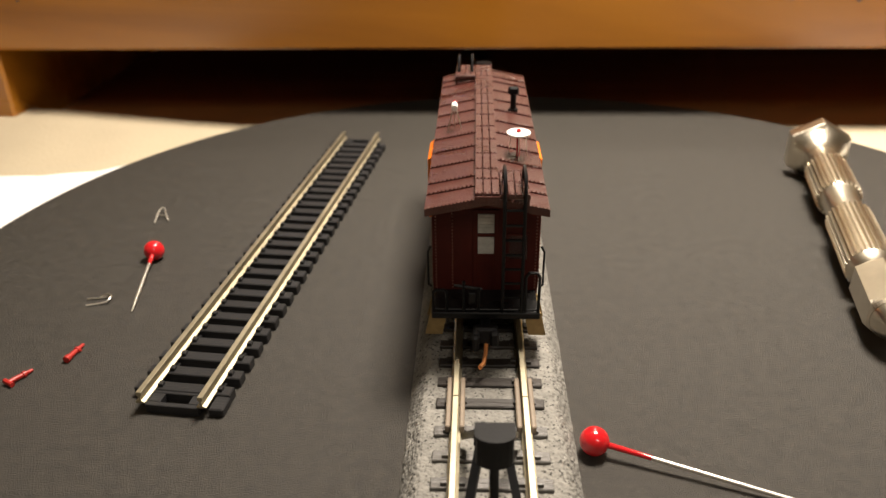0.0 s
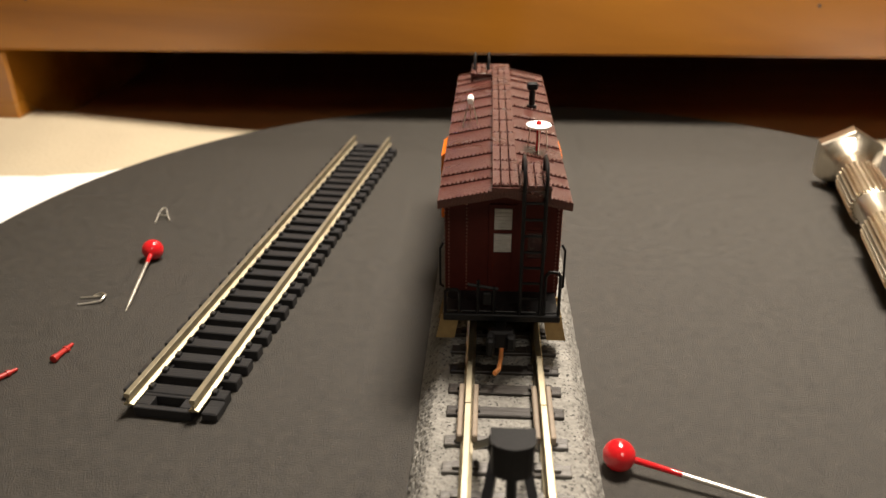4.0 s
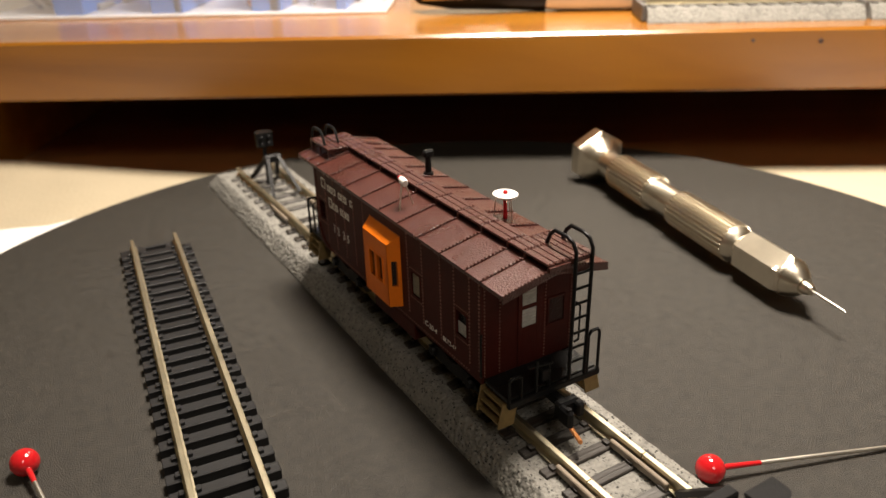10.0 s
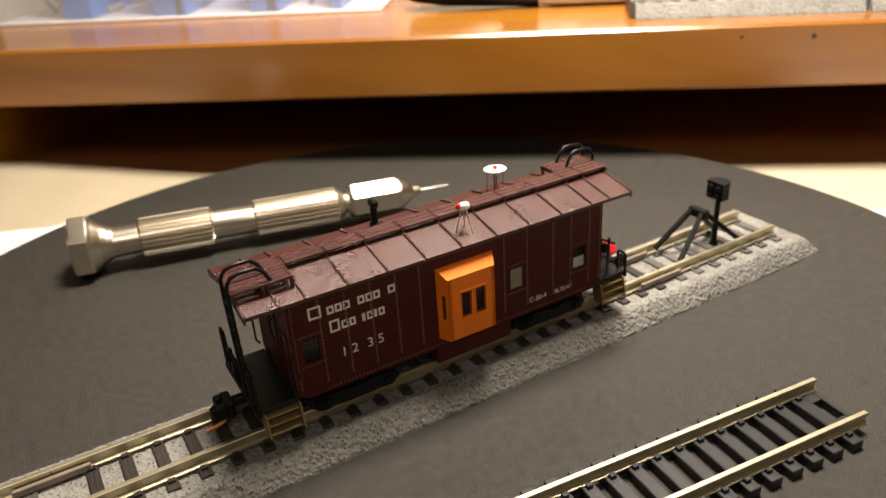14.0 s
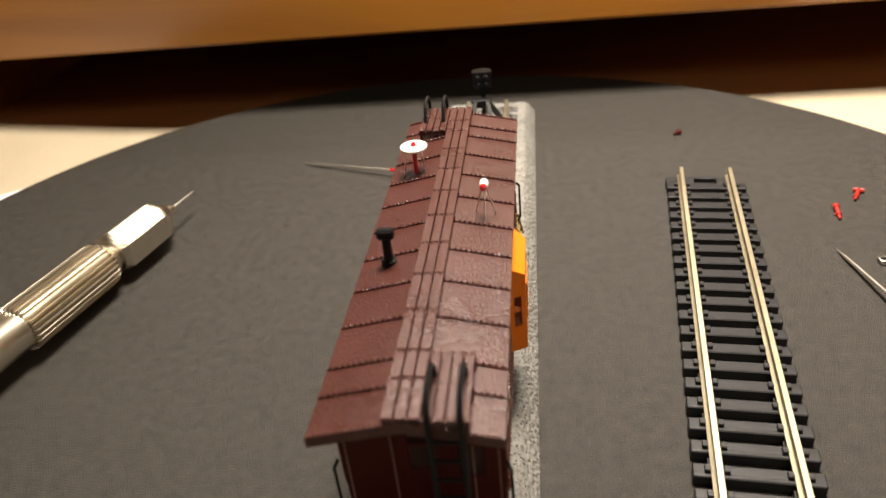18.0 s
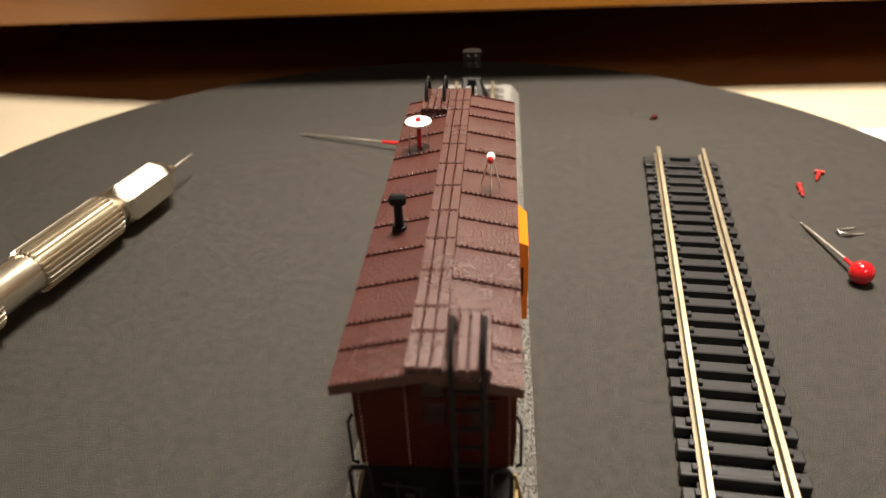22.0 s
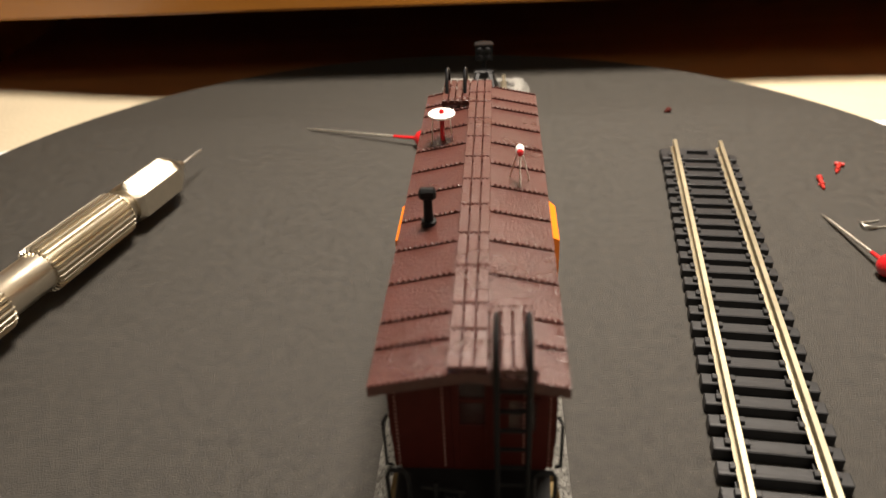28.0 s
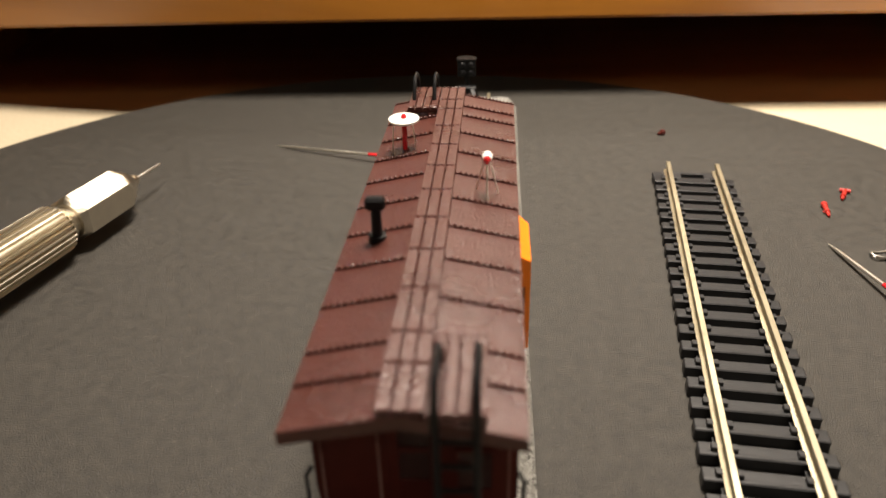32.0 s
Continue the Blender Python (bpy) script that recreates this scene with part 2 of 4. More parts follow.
def lathe(bm, p, q, prof, n=16):
    """A turned body along p to q; prof: (place along the axis in mm, radius)."""
    p, q = Vector(p), Vector(q)
    d = (q - p).normalized()
    u = d.orthogonal().normalized()
    v = d.cross(u)
    rings = [ring(bm, p + d * s, u, v, max(r, 0.001), n) for s, r in prof]
    for a, b in zip(rings, rings[1:]):
        for i in range(n):
            bm.faces.new((a[i], a[(i + 1) % n], b[(i + 1) % n], b[i]))
    bm.faces.new(rings[0][::-1])
    bm.faces.new(rings[-1])


def rod(bm, p, q, r, n=8):
    length = (Vector(q) - Vector(p)).length
    lathe(bm, p, q, [(0, r), (length, r)], n)


def tube(bm, pts, r, n=6):
    """A bent wire through pts."""
    pts = [Vector(p) for p in pts]
    rings = []
    u = None
    for i, p in enumerate(pts):
        a = (p - pts[i - 1]).normalized() if i else None
        b = (pts[i + 1] - p).normalized() if i < len(pts) - 1 else None
        d = (a + b).normalized() if a and b else (a or b)
        if u is None:
            u = d.orthogonal().normalized()
        else:
            u = (u - d * u.dot(d)).normalized()
        v = d.cross(u)
        rings.append(ring(bm, p, u, v, r, n))
    for a, b in zip(rings, rings[1:]):
        for i in range(n):
            bm.faces.new((a[i], a[(i + 1) % n], b[(i + 1) % n], b[i]))
    bm.faces.new(rings[0][::-1])
    bm.faces.new(rings[-1])


def ball(bm, c, r, n=16):
    bmesh.ops.create_uvsphere(bm, u_segments=n, v_segments=n // 2 + 2, radius=r, matrix=Matrix.Translation(c))


def prism(bm, outline, axis, a0, a1):
    """An outline in the two other axes, drawn out along axis from a0 to a1."""
    def at(p, a):
        return {"x": (a, p[0], p[1]), "y": (p[0], a, p[1]), "z": (p[0], p[1], a)}[axis]
    lo, hi = [bm.verts.new(at(p, a0)) for p in outline], [bm.verts.new(at(p, a1)) for p in outline]
    n = len(outline)
    for i in range(n):
        bm.faces.new((lo[i], lo[(i + 1) % n], hi[(i + 1) % n], hi[i]))
    bm.faces.new(lo[::-1])
    bm.faces.new(hi)


def thicken(bm, dz):
    """Gives an open sheet a thickness downwards."""
    out = bmesh.ops.extrude_face_region(bm, geom=bm.faces[:], use_keep_orig=True)
    bmesh.ops.translate(bm, vec=(0, 0, -dz), verts=[v for v in out["geom"] if isinstance(v, bmesh.types.BMVert)])


def mesh_of(name, bm, material, smooth=False):
    bmesh.ops.recalc_face_normals(bm, faces=bm.faces)
    bmesh.ops.scale(bm, vec=(MM, MM, MM), verts=bm.verts)
    me = bpy.data.meshes.new(name)
    bm.to_mesh(me)
    bm.free()
    me.materials.append(material)
    if smooth:
        me.shade_smooth()
        me.set_sharp_from_angle(angle=radians(40))
    return me


def part(name, bm, material, parent, label="", smooth=False):
    ob = new(name, mesh_of(name, bm, material, smooth))
    ob.parent = parent
    if label:
        tagged(ob, label)
    return ob


def piece(name, me, parent, at=(0, 0, 0), turn=0.0):
    ob = new(name, me)
    ob.parent = parent
    ob.matrix_basis = pose(at[0] * MM, at[1] * MM, at[2] * MM, 0, 0, turn)
    return ob


BOARD = []  # things that ride on the turning board


def thing(name, label, category, at=(0, 0, 0), turn=0.0, board=True, group="", kind=""):
    ob = new(name)
    ob.matrix_basis = pose(at[0] * MM, at[1] * MM, at[2] * MM, 0, 0, turn)
    ob.empty_display_size = 0.005
    tagged(ob, label, category, group, kind)
    if board:
        BOARD.append(ob)
    return ob


def solo(name, bm, material, label, category, at=(0, 0, 0), turn=0.0, board=True, group="", kind="", smooth=False):
    ob = new(name, mesh_of(name, bm, material, smooth))
    ob.matrix_basis = pose(at[0] * MM, at[1] * MM, at[2] * MM, 0, 0, turn)
    tagged(ob, label, category, group, kind)
    if board:
        BOARD.append(ob)
    return ob

# ---- the place: table, cloth, wooden shelf, wall ----
SH_Y, SH_Z0, SH_Z1 = 97.1, 21.0, 38.6   # front plane of the shelf, under and upper side
SH_X0, SH_X1 = -175.0, 520.0
TABLE_Z = -6.0


def structure(name, bm, material, label, category, smooth=False):
    return solo(name, bm, material, label, category, board=False, kind="structure", smooth=smooth)


def place():
    bm = bmesh.new()
    box(bm, -700, 700, -900, 343, TABLE_Z - 30, TABLE_Z - 0.2, 1)
    structure("table_top", bm, M_TABLE, "brown wooden desk top under the cloth", "table")
    # cloth: a slightly rumpled sheet on the desk that stops under the shelf's front and runs on beside it
    bm = bmesh.new()
    xs = [-520 + 340 * i / 22 for i in range(23)] + [-180 + 700 * i / 46 for i in range(1, 47)]
    ys = [-700 + 806 * j / 54 for j in range(55)] + [106 + 229 * j / 16 for j in range(1, 17)]
    vs = {}

    def at(i, j):
        if (i, j) not in vs:
            flat = 0.3 if abs(ys[j] - 106) < 20 or math.hypot(xs[i], ys[j]) < 150 else 1.0
            hump = 5.5 * max(0.0, min(1.0, (-92 - xs[i]) / 60)) * math.exp(-((ys[j] - 99) / 26) ** 2) * (1 if xs[i] > -250 else 0.5)
            lift = 0.9 * flat * noise.noise(Vector((xs[i] * 0.012, ys[j] * 0.012, 3.1)))
            edge = 1.6 * noise.noise(Vector((xs[i] * 0.01, 0.0, 1.7))) if abs(ys[j] - 106) < 1 else 0
            vs[i, j] = bm.verts.new((xs[i], ys[j] + edge, TABLE_Z + 0.75 + max(-0.15, min(lift, 0.3)) + hump))
        return vs[i, j]

    for j in range(len(ys) - 1):
        for i in range(len(xs) - 1):
            if ys[j + 1] < 106.5 or xs[i + 1] < -179:
                bm.faces.new((at(i, j), at(i + 1, j), at(i + 1, j + 1), at(i, j + 1)))
    thicken(bm, 0.4)
    solo("table_cloth", bm, M_CLOTH, "cream cloth spread over the desk, slightly rumpled", "cloth", board=False, smooth=True)
    # shelf
    shelf = thing("desk_shelf", "honey-coloured wooden desk shelf with a dark open space below", "shelf", (0, SH_Y, SH_Z0), board=False, kind="structure")
    h = SH_Z1 - SH_Z0
    bm = bmesh.new()
    box(bm, SH_X0, SH_X1, 0, 230, 0, h, 0.8)
    part("shelf_board", bm, M_WOOD, shelf)
    bm = bmesh.new()
    box(bm, SH_X0 + 0.5, SH_X0 + 14, 0.4, 229, TABLE_Z - 2 - SH_Z0, -0.05, 0.8)
    part("side_panel", bm, M_WOOD, shelf)
    bm = bmesh.new()
    box(bm, SH_X1 - 32, SH_X1 - 0.5, 0.4, 229, TABLE_Z - 2 - SH_Z0, -0.05, 0.8)
    part("side_panel", bm, M_WOOD, shelf)
    # shade of the open space is put into the panel's dark colour
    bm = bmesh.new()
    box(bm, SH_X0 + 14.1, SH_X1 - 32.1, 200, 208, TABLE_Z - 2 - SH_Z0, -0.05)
    part("back_panel", bm, M_DARK_SHADED_WOOD, shelf)
    for x, z, r in ((77.0, 35.4, 0.55), (95.7, 35.0, 0.75), (-150.0, 36.0, 0.5)):
        bm = bmesh.new()
        lathe(bm, (x, 0.02, z - SH_Z0), (x, -0.12, z - SH_Z0), [(0, r), (0.1, r * 0.8)], 9)
        part("knot", bm, M_DARK_SHADED_WOOD, shelf, "small dark knot")
    bm = bmesh.new()
    box(bm, -1200, 1200, 345, 365, -700, 1600)
    structure("wall_back", bm, M_WALL, "cream painted room wall", "wall")
    bm = bmesh.new()
    box(bm, -1220, -1200, -1500, 345, -700, 1600)
    structure("wall_left", bm, M_WALL, "cream painted room wall", "wall")
    bm = bmesh.new()
    box(bm, 1200, 1220, -1500, 345, -700, 1600)
    structure("wall_right", bm, M_WALL, "cream painted room wall", "wall")
    bm = bmesh.new()
    box(bm, -1220, 1220, -1520, -1500, -700, 1600)
    structure("wall_front", bm, M_WALL, "cream painted room wall", "wall")
    bm = bmesh.new()
    box(bm, -1220, 1220, -1520, 365, -720, -700)
    structure("floor", bm, M_DARK_SHADED_WOOD, "dark wooden room floor", "floor")
    bm = bmesh.new()
    box(bm, -1220, 1220, -1520, 365, 1600, 1620)
    structure("ceiling", bm, M_WALL, "cream room ceiling", "ceiling")


place()

# ---- the turning board ----
DISC_R = 120.2
turntable = thing("display_turntable", "round turntable covered with matt black card, turned by hand", "turntable", (PIVOT[0], PIVOT[1], 0))
bm = bmesh.new()
lathe(bm, (0, 0, -0.7), (0, 0, 0), [(0, DISC_R), (0.55, DISC_R), (0.7, DISC_R - 0.15)], 180)
part("card_cover", bm, M_CARD, turntable, "matt black card", True)
bm = bmesh.new()
lathe(bm, (0, 0, TABLE_Z + 1.1), (0, 0, -0.71), [(0, DISC_R - 0.5), (0.3, DISC_R - 0.1), (-TABLE_Z - 1.81, DISC_R - 0.1)], 180)
part("base_disc", bm, M_FOAM, turntable, "cream board edge below the card", True)

# ---- track under the car: moulded grey roadbed, ties, rails, bumpers ----
RAIL_TOP = 6.6
BED_Z = 4.0
GAUGE = 4.85  # rail centre from the middle
TIE_PITCH = 4.85


def rail_section(z0, z1):
    return [(-0.75, z0), (0.75, z0), (0.75, z0 + 0.22), (0.16, z0 + 0.45), (0.16, z1 - 0.75), (0.42, z1 - 0.6), (0.42, z1 - 0.08), (0.34, z1), (-0.34, z1), (-0.42, z1 - 0.08), (-0.42, z1 - 0.6), (-0.16, z1 - 0.75), (-0.16, z0 + 0.45), (-0.75, z0 + 0.22)]


TIE_MESH = None


def track_piece(name, y0, y1, slope0, slope1, bumper):
    """One moulded track length from y0 to y1; a slope where the roadbed ends free."""
    root = thing(name, "grey moulded roadbed track with nickel rails" + (" and a black bumper" if bumper else ""), "model track", (0, (y0 + y1) / 2, 0), group="roadbed track lengths")
    a, b = y0 - (y0 + y1) / 2, y1 - (y0 + y1) / 2
    bm = bmesh.new()
    n = max(4, int((b - a) / 0.5))
    half = [(-12.0, 0.0), (-11.9, 0.45), (-11.6, 1.0), (-11.3, 1.5), (-11.0, 2.0), (-10.65, 2.5), (-10.3, 3.0), (-9.95, 3.45), (-9.55, 3.8), (-9.1, BED_Z)] + [(-8.5 + 0.6 * i, BED_Z) for i in range(15)]
    prof = half + [(-x, z) for x, z in half[-2::-1]]
    rows = []
    for i in range(n + 1):
        y = a + (b - a) * i / n
        row = []
        for x, z in prof:
            fall0, fall1 = (y - a if slope0 else 99), (b - y if slope1 else 99)
            zz = min(z, 0.1 + 1.15 * min(fall0, fall1)) if z > 0.1 else z
            if z > 0.3:
                v = Vector((x * 1.3, (y + y0) * 1.3, z * 1.3))
                k = 0.16 * noise.noise(v) + 0.10 * noise.noise(v * 2.1)
                zz = max(0.05, zz + (k if 0 < i < n else 0))
                x += 0.5 * k * (1 if x > 0 else -1) if abs(x) > 8.5 else 0
            row.append(bm.verts.new((x, y, zz)))
        rows.append(row)
    for r, s in zip(rows, rows[1:]):
        for i in range(len(prof) - 1):
            bm.faces.new((r[i], r[i + 1], s[i + 1], s[i]))
    for r in (rows[0], rows[-1]):
        bm.faces.new(r)
    bm.faces.new([r[0] for r in rows] + [r[-1] for r in rows[::-1]])
    part("roadbed", bm, M_BALLAST, root, "grey speckled ballast moulding")
    for sx in (-1, 1):
        bm = bmesh.new()
        prism(bm, [(sx * GAUGE + x, z) for x, z in rail_section(BED_Z + 0.55, RAIL_TOP)], "y", a + (8 if slope0 else 0.1), b - (8 if slope1 else 0.1))
        part("rail", bm, M_RAIL, root)
    shift = 0.0 if bumper else 1.1  # the ties of the middle length lie a little further on
    y = shift + math.ceil((y0 + (8.5 if slope0 else 0.8) - shift) / TIE_PITCH) * TIE_PITCH
    tie = bmesh.new()
    box(tie, -7.7, 7.7, -0.95, 0.95, BED_Z - 0.4, BED_Z + 0.5, 0.12)
    for sx in (-1, 1):
        for o in (-1.15, 1.15):
            box(tie, sx * GAUGE + o - 0.4, sx * GAUGE + o + 0.4, -0.55, 0.55, BED_Z + 0.4, BED_Z + 0.95)
    me = mesh_of("tie", tie, M_TIE_GREY if bumper else M_TIE_BROWN)
    while y < y1 - (8.5 if slope1 else 0.8):
        piece("tie", me, root, (0, y - (y0 + y1) / 2, 0))
        y += TIE_PITCH
    return root


SEAM_A, SEAM_P = -48.6, 64.6
END_A, END_P = -91.5, 108.5
track_a = track_piece("roadbed_track", END_A, SEAM_A, True, False, True)
track_m = track_piece("roadbed_track", SEAM_A, SEAM_P, False, False, False)
track_p = track_piece("roadbed_track", SEAM_P, END_P, False, True, True)
for root, y, s in ((track_a, SEAM_A, 1), (track_p, SEAM_P, -1)):
    off = y - (root.location.y / MM)
    for sx in (-1, 1):
        for o in (-1, 1):
            bm = bmesh.new()
            box(bm, sx * GAUGE + o * 0.95 - 0.35, sx * GAUGE + o * 0.95 + 0.35, off - 5.4, off + 5.4, BED_Z + 0.5, BED_Z + 1.75, 0.15)
            part("rail_joiner", bm, M_JOINER, root, "tan plastic rail joiner")


def bumper(root, y, s):
    """Black track bumper; s: +1 where the far end of the track lies towards -y."""
    oy = y - root.location.y / MM
    frame_part = bmesh.new()
    top = BED_Z + 9.6
    for sx in (-1, 1):
        tube(frame_part, [(sx * 3.6, oy + s * 8.5, RAIL_TOP - 0.8), (sx * 1.4, oy + s * 0.6, top), (sx * 1.2, oy - s * 0.6, top)], 0.62, 4)
        tube(frame_part, [(sx * 3.6, oy - s * 9.0, RAIL_TOP - 0.8), (sx * 1.4, oy - s * 0.6, top - 0.3)], 0.72, 4)
    box(frame_part, -2.3, 2.3, oy - 0.9, oy + 0.9, top - 1.3, top + 0.7, 0.25)
    part("bumper_frame", frame_part, M_BLACK, root, "black plastic bumper frame")
    post = bmesh.new()
    py = oy - s * 5.8
    lathe(post, (0, py, BED_Z - 0.2), (0, py, BED_Z + 14), [(0, 1.0), (0.8, 1.0), (0.81, 0.62), (14, 0.55)], 10)
    part("sign_post", post, M_BLACK, root)
    head = bmesh.new()
    outline = [(-2.1, s * 1.5), (2.1, s * 1.5), (2.1, -s * 0.3)] + [(2.1 * math.cos(a), -s * (0.3 + 1.3 * math.sin(a))) for a in [math.pi * i / 8 for i in range(1, 8)]] + [(-2.1, -s * 0.3)]
    prism(head, [(x, py + y) for x, y in outline], "z", BED_Z + 11.2, BED_Z + 14.7)
    prism(head, [(x * 1.06, py + y * 1.06) for x, y in outline], "z", BED_Z + 14.71, BED_Z + 15.1)
    bmesh.ops.recalc_face_normals(head, faces=head.faces)
    part("sign_box", head, M_BLACK, root, "black rounded box lamp on a post")
    for zz in (12.0, 13.8):
        for sx in (-0.95, 0.95):
            lens = bmesh.new()
            lathe(lens, (sx, py + s * 1.45, BED_Z + zz), (sx, py + s * 2.0, BED_Z + zz), [(0, 0.7), (0.3, 0.7), (0.5, 0.45)], 12)
            part("lamp_ring", lens, M_BLACK, root)


bumper(track_a, -64.5, 1)
bumper(track_p, 82.8, -1)

# ---- loose length of track with black ties ----


def loose_track():
    la, lp = Vector((-47.3, -45.9)), Vector((-34.7, 71.8))
    mid, length = (la + lp) / 2, (lp - la).length
    turn = math.degrees(math.atan2(lp.y - la.y, lp.x - la.x)) - 90
    root = thing("loose_track", "loose straight track with black plastic ties and brass-toned rails", "model track", (mid.x, mid.y, 0), turn)
    h = length / 2
    for sx in (-1, 1):
        bm = bmesh.new()
        prism(bm, [(sx * 4.82 + x, z) for x, z in rail_section(1.75, 3.75)], "y", -h, h)
        part("rail", bm, M_RAIL, root, "nickel-silver rail")
    n = 28
    pitch = (length - 9.0) / (n - 1)
    tie = bmesh.new()
    box(tie, -7.75, 7.75, -1.1, 1.1, 0.0, 1.75, 0.14)
    for sx in (-1, 1):
        for o in (-1.15, 1.15):
            box(tie, sx * 4.82 + o - 0.38, sx * 4.82 + o + 0.38, -0.5, 0.5, 1.7, 2.35, 0.08)
    me = mesh_of("tie", tie, M_TIE)
    for i in range(n):
        piece("tie", me, root, (0, -h + 4.5 + pitch * i, 0))
    for s in (-1, 1):
        bm = bmesh.new()
        y = s * (h - 1.9)
        for x0, x1, y0, y1 in ((-4.2, 4.2, 1.0, 1.9), (-4.2, 4.2, -1.9, -1.0), (-4.2, -2.2, -1.0, 1.0), (2.2, 4.2, -1.0, 1.0)):
            box(bm, x0, x1, y + y0, y + y1, 0, 1.6, 0.1)
        box(bm, s * -7.9, s * -5.6, y - 1.6, y + 1.6, 0, 1.5, 0.2)
        part("end_tie", bm, M_TIE, root)
    web = bmesh.new()
    box(web, -0.9, 0.9, -pitch / 2 + 1.12, pitch / 2 - 1.12, 0.1, 0.9)
    wm = mesh_of("tie_web", web, M_TIE)
    for sx in (-1, 1):
        for i in range(n - 1):
            if (i + (sx > 0)) % 2:
                piece("tie_web", wm, root, (sx * 4.82, -h + 4.5 + pitch * (i + 0.5), 0))
    return root


loose_track()

# ---- pins ----


def pin(head, tip, name="ball_head_pin"):
    hx, hy = head
    tx, ty = tip
    length = math.hypot(tx - hx, ty - hy)
    turn = math.degrees(math.atan2(ty - hy, tx - hx))
    root = thing(name, "steel dressmaking pin with a glossy red ball head", "pin", (hx, hy, 0), turn, group="red-headed pins")
    bm = bmesh.new()
    ball(bm, (0, 0, 2.1), 2.1, 24)
    part("head", bm, M_RED, root, "glossy red ball head", True)
    red = length * 0.24
    bm = bmesh.new()
    d = Vector((length, 0, 0.35 - 2.1)).normalized()
    p = Vector((0, 0, 2.1))
    lathe(bm, p + d * 1.5, p + d * red, [(0, 0.62), (0.6, 0.45), (red - 1.5, 0.36)], 12)
    part("collar", bm, M_RED, root, "red lacquer run down the shaft", True)
    bm = bmesh.new()
    lathe(bm, p + d * (red - 1), p + d * length, [(0, 0.33), (length - red - 2, 0.31), (length - red + 1, 0.06)], 12)
    part("shaft", bm, M_WIRE, root, "bright steel shaft", True)
    return root


pin((14.3, -52.4), (44.8, -63.5))
pin((-68.2, 2.5), (-64.9, -18.1))

# ---- pin vise ----


def knurl(bm, p, q, r, n=40):
    p, q = Vector(p), Vector(q)
    d = (q - p).normalized()
    u = d.orthogonal().normalized()
    v = d.cross(u)
    rings = []
    for c, k in ((p, 0.92), (p + d * 0.4, 1.0), (q - d * 0.4, 1.0), (q, 0.92)):
        rings.append([bm.verts.new(c + (u * math.cos(math.pi * i / n) + v * math.sin(math.pi * i / n)) * (r * k if i % 4 < 2 else r * k * 0.86)) for i in range(2 * n)])
    for a, b in zip(rings, rings[1:]):
        for i in range(2 * n):
            bm.faces.new((a[i], a[(i + 1) % (2 * n)], b[(i + 1) % (2 * n)], b[i]))
    bm.faces.new(rings[0][::-1])
    bm.faces.new(rings[-1])


def hexlathe(bm, p, q, prof, n=48):
    """A turned body whose outline goes from round to six-sided: (place, radius, how six-sided)."""
    p, q = Vector(p), Vector(q)
    d = (q - p).normalized()
    u = Vector((0, 0, 1)).cross(d).normalized()
    v = d.cross(u)
    rings = []
    for s, r, h in prof:
        row = []
        for i in range(n):
            w = 2 * math.pi * i / n
            k = math.cos(math.pi / 6) / math.cos((w + math.pi / 6) % (math.pi / 3) - math.pi / 6)
            row.append(bm.verts.new(p + d * s + (u * math.cos(w) + v * math.sin(w)) * r * (1 - h + h * k)))
        rings.append(row)
    for a, b in zip(rings, rings[1:]):
        for i in range(n):
            bm.faces.new((a[i], a[(i + 1) % n], b[(i + 1) % n], b[i]))
    bm.faces.new(rings[0][::-1])
    bm.faces.new(rings[-1])


